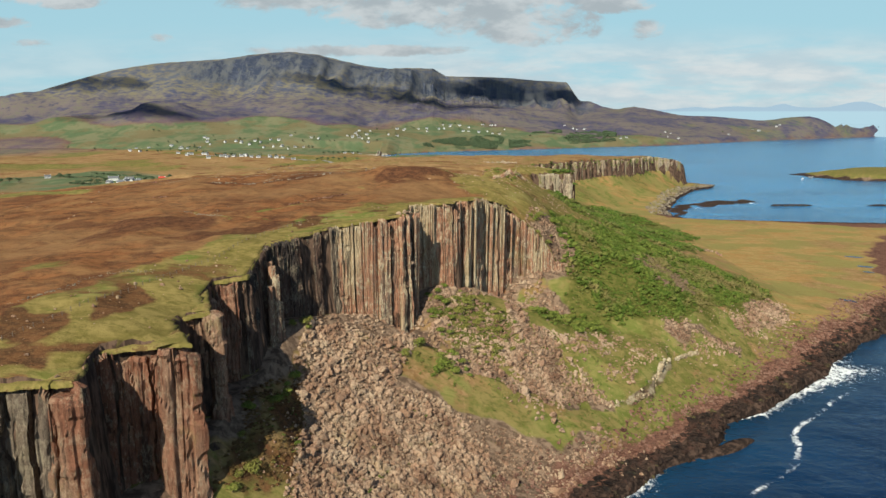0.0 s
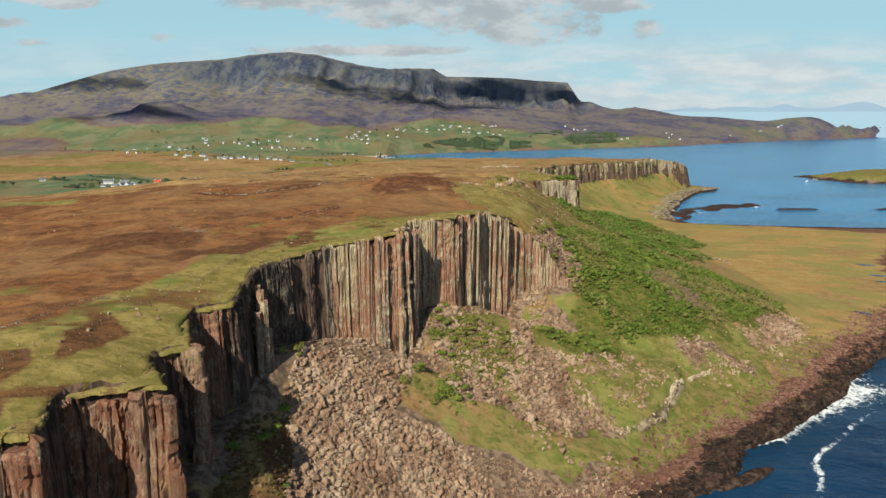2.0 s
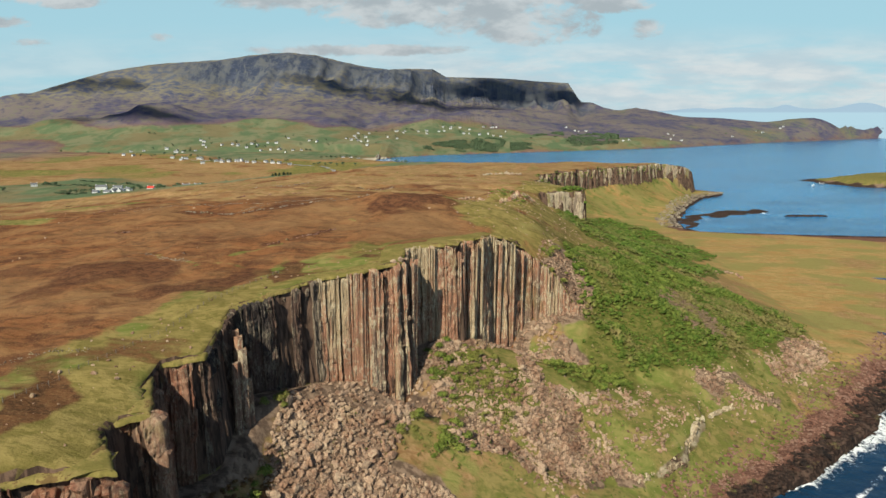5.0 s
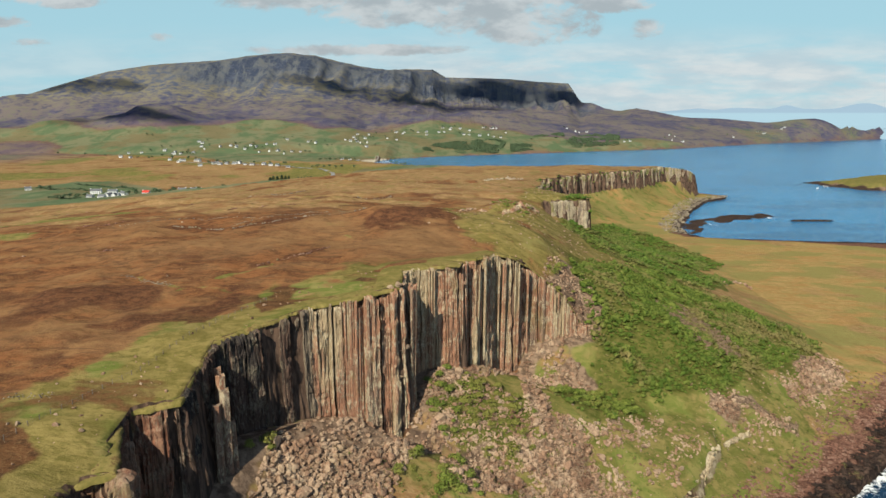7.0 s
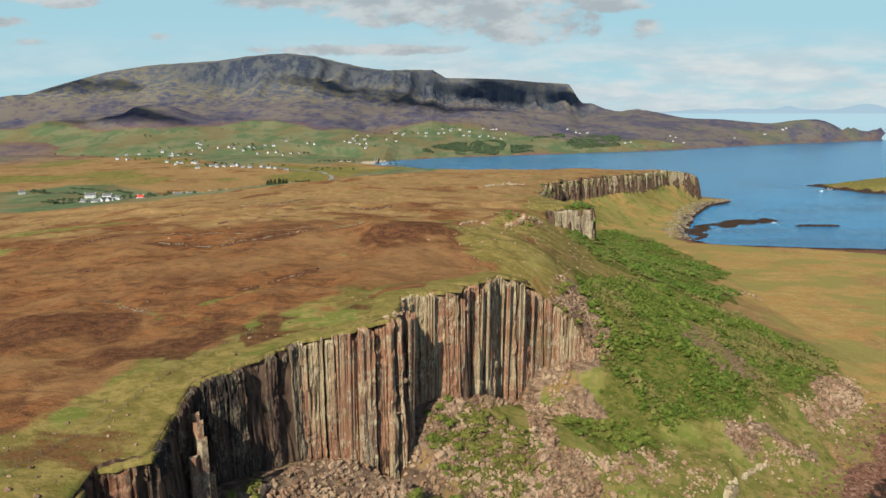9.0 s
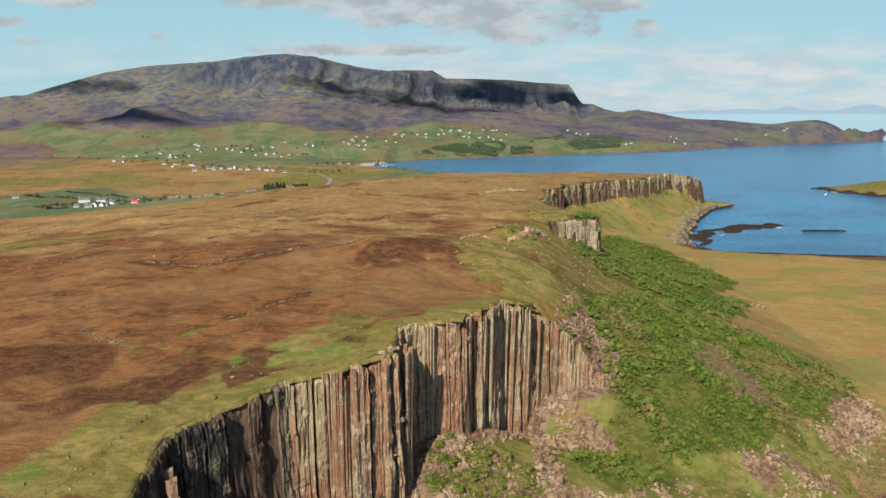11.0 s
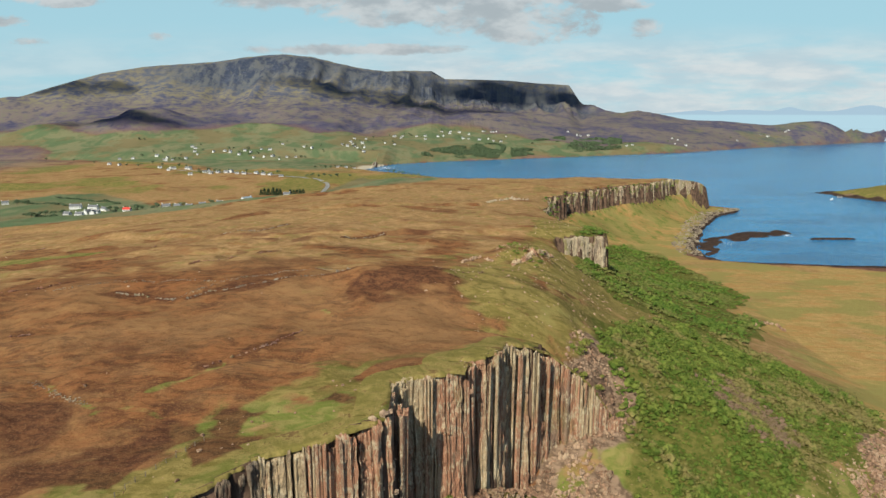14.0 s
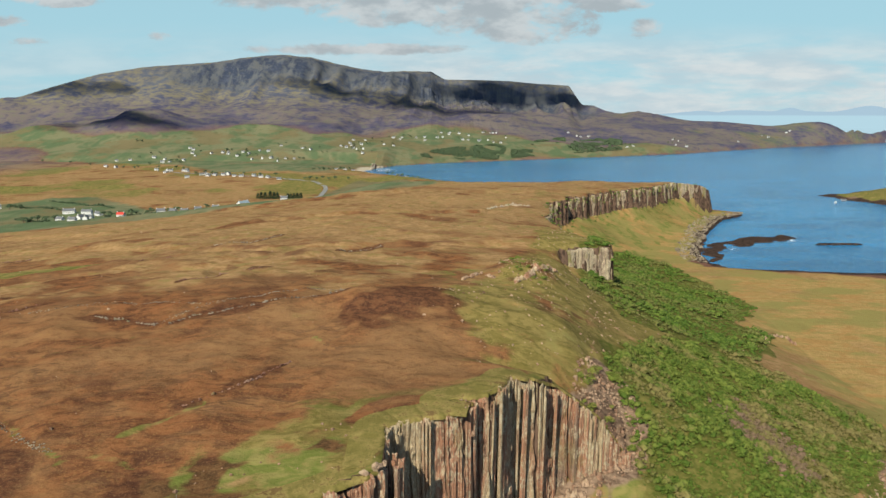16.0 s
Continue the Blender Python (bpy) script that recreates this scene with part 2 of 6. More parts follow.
def upper_ground(x, y):
    crest = lerp(y, CREST_Y, CREST_Z)
    xe, ze = base_line(y), lerp(y, BRINK_Y, BRINK_Z)
    west = np.maximum(0, -70 - x)
    plain = 27 + 3.0 * fbm(x, y, 240, 3, 41)
    z = crest - 11 * (west / 150) ** 1.25
    z = z - 20 * smooth(885, 1055, y) * smooth(-60, -230, x)
    z = plain + np.logaddexp(0, (z - plain) / 6) * 6
    near = np.exp(-np.maximum(xe - x, 0) / 22) * smooth(1330, 1150, y)
    z = z + (ze - z) * near
    z = z + hummocks(x, y) * (1 - 0.8 * near * smooth(335, 315, y) - 0.35 * near * smooth(315, 335, y))
    # terraces of old lava show as low steps across the moor
    step = terrace(x, y)
    z = z + 2.2 * smooth(-0.05, 0.05, step) * smooth(300, 420, y) * (1 - near)
    # a dark knoll and the knob with a crag by the brink
    z = z + 3.6 * np.exp(-(((x + 18 + 5 * fbm(x, y, 12, 2, 47)) / 24) ** 2 + ((y - 350) / 14) ** 2) ** 1.6)
    z = z + 5.0 * np.exp(-(((x - 38) / 15) ** 2 + ((y - 425) / 18) ** 2) ** 1.5)
    return z


def far_ground(x, y):
    n = np.maximum(y, 1)
    u = x / n
    top, at = lerp(u, RIDGE_U, RIDGE_Z), lerp(u, RIDGE_U, RIDGE_N)
    foot = np.maximum(2080 + 0 * x, lerp(x, BAY_X, BAY_Y))
    v = np.clip((y - foot) / np.maximum(at - foot, 60), 0, 1.6)
    peak = lerp(v, [0, 0.10, 0.3, 0.55, 0.72, 0.82, 0.88, 0.93, 1, 1.6], [0, 0.03, 0.15, 0.30, 0.45, 0.62, 0.80, 0.93, 1, 0.9])
    mesa = lerp(v, [0, 0.10, 0.3, 0.6, 0.86, 0.93, 0.955, 1, 1.6], [0, 0.05, 0.20, 0.34, 0.46, 0.58, 0.96, 1, 0.93])
    cape = lerp(v, [0, 0.04, 0.5, 1, 1.6], [0, 0.12, 0.55, 1, 0.4])
    k = smooth(-0.06, 0.01, u)
    shape = peak * (1 - k) + mesa * k
    k = smooth(0.195, 0.26, u)
    shape = shape * (1 - k) + cape * k
    base = 4 + 23 * smooth(0, 0.10, v) * (1 - k) + 3 * k
    z = base + (top - base) * shape
    rough = smooth(0.18, 0.4, v) * np.clip(1.02 - v, 0.02, 1)
    z = z + rough * (26 * ridged(x, y, 260, 5, 51) + 20 * fbm(x, y, 420, 4, 57)) * np.clip(top / 260, 0.3, 1)
    crag = smooth(0.62, 0.8, v) * smooth(0.965, 0.88, v) * smooth(0.25, 0.19, u)
    z = z + crag * 30 * ridged(x * 1.0, y * 0.22, 120, 4, 61)
    # a rounded green hill at the foot of the big one
    z = z + 62 * np.exp(-(((x + 1085) / 130) ** 2 + ((y - 2620) / 150) ** 2))
    z = z + 26 * np.exp(-(((x + 1330) / 220) ** 2 + ((y - 2560) / 200) ** 2))
    return np.where(v <= 0, 14.0, z)


def island(x, y):
    """The low green island across the bay."""
    r = np.sqrt(((x - 1075) / 335) ** 2 + ((y - 1370) / 160) ** 2) + 0.10 * fbm(x, y, 60, 3, 81)
    return 13 * smooth(1.0, 0.72, r) + 3.2 * smooth(1.06, 1.0, r) - 4 + 0.8 * fbm(x, y, 25, 2, 83)


def skerries(x, y):
    """Low dark rocks that stand out of the bay."""
    z = -4 + 0 * x
    jx, jy = x + 9 * fbm(x, y, 22, 3, 95), y + 7 * fbm(x, y, 22, 3, 96)
    z = np.maximum(z, -4.5 + 5.4 * inside(jx, jy, REEF, 8) + 1.0 * fbm(x, y * 2, 30, 3, 97))
    for cx, cy, rx, ry, turn in REEF_ROCKS:
        dx, dy = x - cx, y - cy
        a, b = dx * math.cos(turn) + dy * math.sin(turn), -dx * math.sin(turn) + dy * math.cos(turn)
        r = np.sqrt((a / rx) ** 2 + (b / ry) ** 2) + 0.22 * fbm(x, y, 16, 3, 91)
        z = np.maximum(z, -3.2 + 5.4 * smooth(1.15, 0.5, r))
    return z


def height(x, y):
    """The ground's height at arrays of eastings and northings."""
    x, y = np.asarray(x, float), np.asarray(y, float)
    xe = turf_line(y)
    low = lower_ground(x, y)
    high_ = upper_ground(x, y)
    # inland of the brink the moor, seaward the slopes; past the cape the bay's near shore
    wide = 9 * smooth(322, 345, y) * smooth(500, 480, y)
    k = smooth(0.4 - wide, 2.2 + wide, x - xe)
    z = high_ * (1 - k) + np.minimum(low, high_ + 2) * k
    xs = shore_line(y)
    north = smooth(1150, 1215, y)
    inland = np.minimum(high_, 1.6 + np.maximum(xs - x, 0) * 0.16)
    beyond = np.where(x > xs, -5.0, inland)
    z = z * (1 - north) + beyond * north
    far = far_ground(x, y)
    bay = (y > 1180) & (y < lerp(x, BAY_X, BAY_Y)) & (x > xs) & (x > -216)
    k = smooth(1960, 2120, y)
    z = np.where(y > 1960, z * (1 - k) + far * k, z)
    z = np.where(bay, -5.0, z)
    z = np.where((y > 2000) & (x > -216) & (~bay), far, z)
    # the beach at the bay's head and the low far shore
    z = np.where((y > 1850) & (y < 2220) & (x < -205) & (x > -560), np.minimum(z, 1.2 + 0.07 * np.maximum(-214 - x, 0) + 0.12 * np.maximum(1950 - y, 0)), z)
    z = np.where((y > 2000) & (x > -216) & (~bay), np.minimum(z, 1.0 + 0.2 * (y - lerp(x, BAY_X, BAY_Y)) + 1.5 * np.maximum(y - lerp(x, BAY_X, BAY_Y) - 30, 0)), z)
    z = np.maximum(z, np.maximum(island(x, y), np.where(y < 1000, skerries(x, y), -9)))
    return z


def spread(lo, a, b, hi, step, rate):
    """Numbers from lo to hi, step apart between a and b and further apart outside."""
    mid = list(np.arange(a, b, step))
    d, v, right = step, b, []
    while v < hi:
        right.append(v)
        d *= rate
        v += d
    d, v, left = step, a, []
    while v > lo:
        d *= rate
        v -= d
        left.append(v)
    return np.array(left[::-1] + mid + right)


def sheet(name, xs, ys, zfun, material):
    """A mesh over the grid of eastings and northings. Returns the object and its grids."""
    gx, gy = np.meshgrid(xs, ys)
    gz = zfun(gx, gy)
    n, m = gx.shape
    verts = np.stack([gx, gy, gz], -1).reshape(-1, 3)
    i = np.arange(n * m).reshape(n, m)
    quads = np.stack([i[:-1, :-1], i[:-1, 1:], i[1:, 1:], i[1:, :-1]], -1).reshape(-1, 4)
    me = bpy.data.meshes.new(name)
    me.vertices.add(len(verts))
    me.vertices.foreach_set("co", verts.ravel())
    me.loops.add(quads.size)
    me.loops.foreach_set("vertex_index", quads.ravel())
    me.polygons.add(len(quads))
    me.polygons.foreach_set("loop_start", np.arange(0, quads.size, 4))
    me.polygons.foreach_set("use_smooth", np.ones(len(quads), bool))
    me.update(calc_edges=True)
    me.materials.append(material)
    return new(name, me), gx, gy, gz


def give(ob, name, values):
    at = ob.data.attributes.new(name, "FLOAT", "POINT")
    at.data.foreach_set("value", np.asarray(values, np.float32).ravel())

# ---- materials ----
def material(name):
    mat = bpy.data.materials.new(name)
    mat.use_nodes = True
    n = Nodes(mat.node_tree)
    n.bsdf = n.add("ShaderNodeBsdfPrincipled")
    n.link(n.bsdf.outputs[0], n.add("ShaderNodeOutputMaterial").inputs[0])
    n.pos = n.add("ShaderNodeNewGeometry").outputs["Position"]
    return mat, n


def finish(n, colour, rough=0.9, bump=None, strength=0.5, distance=0.3, spec=0.25):
    n.put(n.bsdf.inputs["Base Color"], (*colour, 1) if isinstance(colour, tuple) and len(colour) == 3 else colour)
    n.put(n.bsdf.inputs["Roughness"], rough)
    n.bsdf.inputs["Specular IOR Level"].default_value = spec
    if bump is not None:
        b = n.add("ShaderNodeBump")
        b.inputs["Strength"].default_value, b.inputs["Distance"].default_value = strength, distance
        n.put(b.inputs["Height"], bump)
        n.link(b.outputs[0], n.bsdf.inputs["Normal"])


def ground_material():
    mat, n = material("moor")
    p = n.pos
    big, mid = n.noise(p, 0.012, 5, 0.6), n.noise(p, 0.06, 6, 0.62, (0.7, 1.6, 1.0), 0.6)
    fine, tiny = n.noise(p, 0.40, 6, 0.68, (0.75, 1.25, 1.0)), n.noise(p, 1.9, 4, 0.65)
    blotch = n.noise(p, 0.16, 6, 0.66, (0.8, 1.3, 1.0), 0.8)
    # a little blue for distant haze is mixed into rust and straw
    rust = n.mix(n.span(blotch, 0.36, 0.62), (0.076, 0.034, 0.020), (0.202, 0.086, 0.037))
    rust = n.mix(n.math("MULTIPLY", n.span(mid, 0.44, 0.66), 0.8), rust, (0.225, 0.120, 0.054))
    rust = n.mix(n.math("MULTIPLY", n.span(big, 0.44, 0.62), 0.7), rust, (0.220, 0.125, 0.060))
    rust = n.mix(n.math("MULTIPLY", n.span(fine, 0.49, 0.62), 0.38), rust, (0.085, 0.036, 0.016))
    rust = n.mix(n.math("MULTIPLY", n.span(tiny, 0.52, 0.63), 0.34), rust, (0.280, 0.165, 0.062))
    hag = n.noise(p, 0.022, 5, 0.62, (0.55, 1.7, 1.0), 0.5)
    hag = n.span(n.math("ABSOLUTE", n.math("SUBTRACT", hag, 0.47)), 0.014, 0.003)
    rust = n.mix(n.math("MULTIPLY", n.math("MULTIPLY", hag, n.span(mid, 0.45, 0.62)), 0.5), rust, (0.055, 0.028, 0.022))
    straw = n.mix(n.span(blotch, 0.38, 0.62), (0.315, 0.195, 0.094), (0.242, 0.148, 0.066))
    straw = n.mix(n.math("MULTIPLY", n.span(fine, 0.50, 0.60), 0.50), straw, (0.150, 0.088, 0.036))
    straw = n.mix(n.math("MULTIPLY", n.span(n.noise(p, 0.085, 7, 0.70, (0.8, 1.4, 1.0), 0.5), 0.52, 0.60), 0.55), straw, (0.165, 0.142, 0.046))
    straw = n.mix(n.math("MULTIPLY", n.span(n.noise(p, 0.11, 7, 0.72, (0.6, 1.5, 1.0), 0.9), 0.54, 0.60), 0.55), straw, (0.195, 0.092, 0.036))
    green = n.mix(n.span(blotch, 0.38, 0.62), (0.115, 0.116, 0.030), (0.215, 0.168, 0.062))
    green = n.mix(n.math("MULTIPLY", n.span(fine, 0.5, 0.62), 0.5), green, (0.080, 0.085, 0.022))
    edge = n.math("MULTIPLY", n.math("SUBTRACT", fine, 0.5), 0.5)

    def mask(name, lo=0.35, hi=0.65, more=1.0):
        return n.span(n.math("ADD", n.attr(name), n.math("MULTIPLY", n.math("ADD", edge, n.math("MULTIPLY", n.math("SUBTRACT", mid, 0.5), 0.8)), more)), lo, hi)

    col = n.mix(mask("straw"), rust, straw)
    col = n.mix(mask("green"), col, green)
    olive = n.mix(n.span(blotch, 0.40, 0.60), (0.145, 0.116, 0.036), (0.228, 0.175, 0.062))
    olive = n.mix(n.math("MULTIPLY", n.span(fine, 0.50, 0.62), 0.55), olive, (0.092, 0.082, 0.020))
    col = n.mix(mask("olive"), col, olive)
    bent = n.mix(n.span(blotch, 0.40, 0.60), (0.335, 0.218, 0.088), (0.265, 0.190, 0.070))
    bent = n.mix(n.math("MULTIPLY", n.span(mid, 0.48, 0.58), 0.6), bent, (0.300, 0.158, 0.060))
    bent = n.mix(n.math("MULTIPLY", n.span(n.noise(p, 0.02, 5, 0.62, (0.7, 1.5, 1.0)), 0.46, 0.55), 0.8), bent, (0.200, 0.185, 0.062))
    bent = n.mix(n.math("MULTIPLY", n.span(fine, 0.50, 0.60), 0.35), bent, (0.190, 0.120, 0.046))
    col = n.mix(mask("flat"), col, bent)
    vivid = n.mix(n.span(blotch, 0.4, 0.62), (0.118, 0.134, 0.032), (0.208, 0.182, 0.062))
    col = n.mix(mask("lush"), col, vivid)
    dark = n.mix(n.span(fine, 0.4, 0.65), (0.075, 0.034, 0.022), (0.140, 0.062, 0.032))
    col = n.mix(n.math("MULTIPLY", mask("dark", 0.30, 0.85, 1.3), 0.75), col, dark)
    peat = n.mix(n.span(fine, 0.42, 0.60), (0.056, 0.024, 0.016), (0.122, 0.054, 0.027))
    peat = n.mix(n.math("MULTIPLY", n.span(tiny, 0.52, 0.62), 0.4), peat, (0.20, 0.115, 0.055))
    col = n.mix(n.math("MULTIPLY", mask("peat", 0.35, 0.70), 0.9), col, peat)
    understory = n.mix(n.span(fine, 0.4, 0.62), (0.070, 0.080, 0.018), (0.135, 0.120, 0.036))
    col = n.mix(mask("scrub"), col, understory)
    rubble = n.mix(n.span(fine, 0.40, 0.60), (0.100, 0.066, 0.046), (0.235, 0.160, 0.110))
    col = n.mix(mask("scree"), col, rubble)
    shore = n.mix(n.span(fine, 0.38, 0.62), (0.085, 0.042, 0.030), (0.175, 0.092, 0.066))
    col = n.mix(mask("shore"), col, shore)
    wet = n.mix(n.span(fine, 0.42, 0.62), (0.022, 0.016, 0.014), (0.085, 0.055, 0.042))
    col = n.mix(mask("wet"), col, wet)
    col = n.mix(mask("sand"), col, (0.40, 0.35, 0.27))
    # the far hills: heather, scree and bare rock, with blue haze mixed into their colours
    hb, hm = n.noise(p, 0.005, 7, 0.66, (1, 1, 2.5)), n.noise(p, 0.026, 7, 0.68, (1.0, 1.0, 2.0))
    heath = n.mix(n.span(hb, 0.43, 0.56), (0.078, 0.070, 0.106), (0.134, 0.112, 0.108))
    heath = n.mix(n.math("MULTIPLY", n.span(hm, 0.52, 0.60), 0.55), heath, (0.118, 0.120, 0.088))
    # the dark tone is bluer still, for hazed shadow on the hills
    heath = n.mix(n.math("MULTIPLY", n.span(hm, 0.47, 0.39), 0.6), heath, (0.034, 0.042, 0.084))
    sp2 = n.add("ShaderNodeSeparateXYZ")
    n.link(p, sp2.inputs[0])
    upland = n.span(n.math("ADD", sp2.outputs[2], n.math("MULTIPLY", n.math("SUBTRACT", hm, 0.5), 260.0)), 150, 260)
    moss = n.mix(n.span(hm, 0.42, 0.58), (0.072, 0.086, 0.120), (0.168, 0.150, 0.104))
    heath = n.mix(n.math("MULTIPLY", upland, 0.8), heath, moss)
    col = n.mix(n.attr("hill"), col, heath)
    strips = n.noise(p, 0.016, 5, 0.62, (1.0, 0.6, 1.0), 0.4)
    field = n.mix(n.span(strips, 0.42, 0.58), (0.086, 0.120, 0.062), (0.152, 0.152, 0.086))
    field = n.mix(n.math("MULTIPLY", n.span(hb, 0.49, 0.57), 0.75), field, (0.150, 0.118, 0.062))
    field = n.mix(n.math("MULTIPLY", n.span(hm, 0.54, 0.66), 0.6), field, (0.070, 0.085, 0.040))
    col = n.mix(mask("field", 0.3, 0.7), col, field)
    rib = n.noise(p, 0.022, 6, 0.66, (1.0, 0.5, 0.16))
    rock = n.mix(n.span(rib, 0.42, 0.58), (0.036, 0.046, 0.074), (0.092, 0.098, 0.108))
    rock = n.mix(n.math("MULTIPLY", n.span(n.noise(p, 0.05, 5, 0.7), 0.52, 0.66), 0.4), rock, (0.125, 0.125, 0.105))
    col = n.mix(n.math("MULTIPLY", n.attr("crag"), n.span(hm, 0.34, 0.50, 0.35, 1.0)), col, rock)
    # bare rock where the ground is steep
    geo = n.add("ShaderNodeNewGeometry")
    sp = n.add("ShaderNodeSeparateXYZ")
    n.link(geo.outputs["True Normal"], sp.inputs[0])
    steep = n.math("MULTIPLY", n.span(sp.outputs[2], 0.62, 0.42), n.math("SUBTRACT", n.math("SUBTRACT", 1.0, n.attr("hill")), n.attr("wet"), clamp=True))
    face = n.mix(n.span(n.noise(p, 0.6, 5, 0.6, (1, 1, 0.2)), 0.4, 0.6), (0.050, 0.033, 0.025), (0.135, 0.085, 0.060))
    col = n.mix(steep, col, face)
    pale = n.mix(n.span(fine, 0.42, 0.58), (0.24, 0.19, 0.12), (0.34, 0.28, 0.19))
    col = n.mix(n.math("MULTIPLY", mask("pale"), n.span(sp.outputs[2], 0.90, 0.72)), col, pale)
    bump = n.math("ADD", n.math("MULTIPLY", fine, 1.2), n.math("ADD", n.math("MULTIPLY", tiny, 0.45), n.math("MULTIPLY", blotch, 0.9)))
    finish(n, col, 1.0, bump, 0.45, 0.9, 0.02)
    return mat


def rock_material(name, tones, lichen=0.5, size=1.0, mossy=0.55):
    """Columnar dolerite: dark, rust and pale tones, streaked downwards, with lichen and fractures."""
    mat, n = material(name)
    p = n.pos
    info = n.add("ShaderNodeObjectInfo").outputs["Random"]
    isle = n.add("ShaderNodeNewGeometry").outputs["Random Per Island"]
    pick = n.math("FRACT", n.math("ADD", info, isle))
    a, b, c = tones
    bundle = n.noise(p, 0.12 * size, 2, 0.45, (1.0, 1.0, 0.14))
    streak = n.noise(p, 0.8 * size, 6, 0.66, (1.0, 1.0, 0.08), 0.4)
    blot, grain = n.noise(p, 0.20 * size, 5, 0.6), n.noise(p, 2.8 * size, 5, 0.70)
    tone = n.math("ADD", n.math("ADD", n.math("MULTIPLY", bundle, 1.0), n.math("MULTIPLY", pick, 0.14)), n.math("MULTIPLY", n.math("SUBTRACT", streak, 0.5), 0.22))
    col = n.mix(n.span(tone, 0.40, 0.48), a, b)
    col = n.mix(n.span(tone, 0.56, 0.66), col, c)
    col = n.mix(n.math("MULTIPLY", n.span(streak, 0.48, 0.36), 0.7), col, tuple(0.5 * v for v in a))
    speck = n.noise(p, 1.5 * size, 7, 0.78, (1.0, 1.0, 0.42), 0.5)
    pale = n.math("MULTIPLY", n.span(n.math("ADD", speck, n.math("MULTIPLY", n.math("SUBTRACT", blot, 0.5), 0.6)), 0.50, 0.60), lichen)
    col = n.mix(pale, col, (0.54, 0.46, 0.32))
    moss = n.math("MULTIPLY", n.span(n.noise(p, 0.10 * size, 5, 0.65, (1, 1, 0.6)), 0.60 - 0.06 * mossy, 0.68 - 0.06 * mossy), mossy)
    col = n.mix(n.math("MULTIPLY", moss, n.span(grain, 0.40, 0.55)), col, (0.190, 0.175, 0.060))
    col = n.mix(n.math("MULTIPLY", n.span(grain, 0.50, 0.38), 0.30), col, (0.040, 0.026, 0.022))
    chip = n.noise(p, 0.9 * size, 7, 0.78, (1.0, 1.0, 0.34), 0.8)
    col = n.mix(n.math("MULTIPLY", n.span(chip, 0.45, 0.38), 0.42), col, (0.028, 0.019, 0.016))
    bump = n.math("ADD", n.math("MULTIPLY", chip, 1.4), n.math("ADD", n.math("MULTIPLY", grain, 0.6), streak))
    finish(n, col, 0.92, bump, 0.7, 0.7, 0.10)
    return mat


def leaf_material(name, a, b, c):
    mat, n = material(name)
    isle = n.add("ShaderNodeNewGeometry").outputs["Random Per Island"]
    info = n.add("ShaderNodeObjectInfo").outputs["Random"]
    far, near = n.noise(n.pos, 0.035, 4, 0.6), n.noise(n.pos, 0.22, 3, 0.6)
    fine = n.noise(n.pos, 1.7, 5, 0.72)
    pick = n.math("ADD", n.math("MULTIPLY", near, 0.62), n.math("MULTIPLY", n.math("FRACT", n.math("ADD", isle, info)), 0.22))
    col = n.mix(n.span(n.math("ADD", pick, 0.06), 0.36, 0.60), a, b)
    col = n.mix(n.math("MULTIPLY", n.span(n.math("ADD", far, n.math("MULTIPLY", n.math("SUBTRACT", near, 0.5), 0.4)), 0.47, 0.60), 0.8), col, c)
    col = n.mix(n.math("MULTIPLY", n.span(fine, 0.50, 0.36), 0.45), col, tuple(0.5 * v for v in a))
    finish(n, col, 0.8, fine, 0.6, 0.5, 0.1)
    return mat


def plain_material(name, a, b, rough=0.8, scale=1.5, spec=0.3):
    mat, n = material(name)
    grain = n.noise(n.pos, scale, 5, 0.6)
    finish(n, n.mix(n.span(grain, 0.35, 0.65), a, b), rough, grain, 0.25, 0.05, spec)
    return mat


def turf_material():
    """Wind-clipped grass along the edge, with bare peat where it breaks."""
    mat, n = material("rim_turf")
    blotch, fine = n.noise(n.pos, 0.22, 5, 0.62), n.noise(n.pos, 1.6, 5, 0.68)
    col = n.mix(n.span(blotch, 0.40, 0.60), (0.150, 0.125, 0.038), (0.230, 0.178, 0.064))
    col = n.mix(n.math("MULTIPLY", n.span(fine, 0.50, 0.62), 0.5), col, (0.105, 0.098, 0.028))
    col = n.mix(n.math("MULTIPLY", n.span(n.math("ADD", blotch, n.math("MULTIPLY", n.math("SUBTRACT", fine, 0.5), 0.5)), 0.56, 0.64), 0.7), col, (0.115, 0.062, 0.030))
    finish(n, col, 1.0, fine, 0.5, 0.4, 0.02)
    return mat


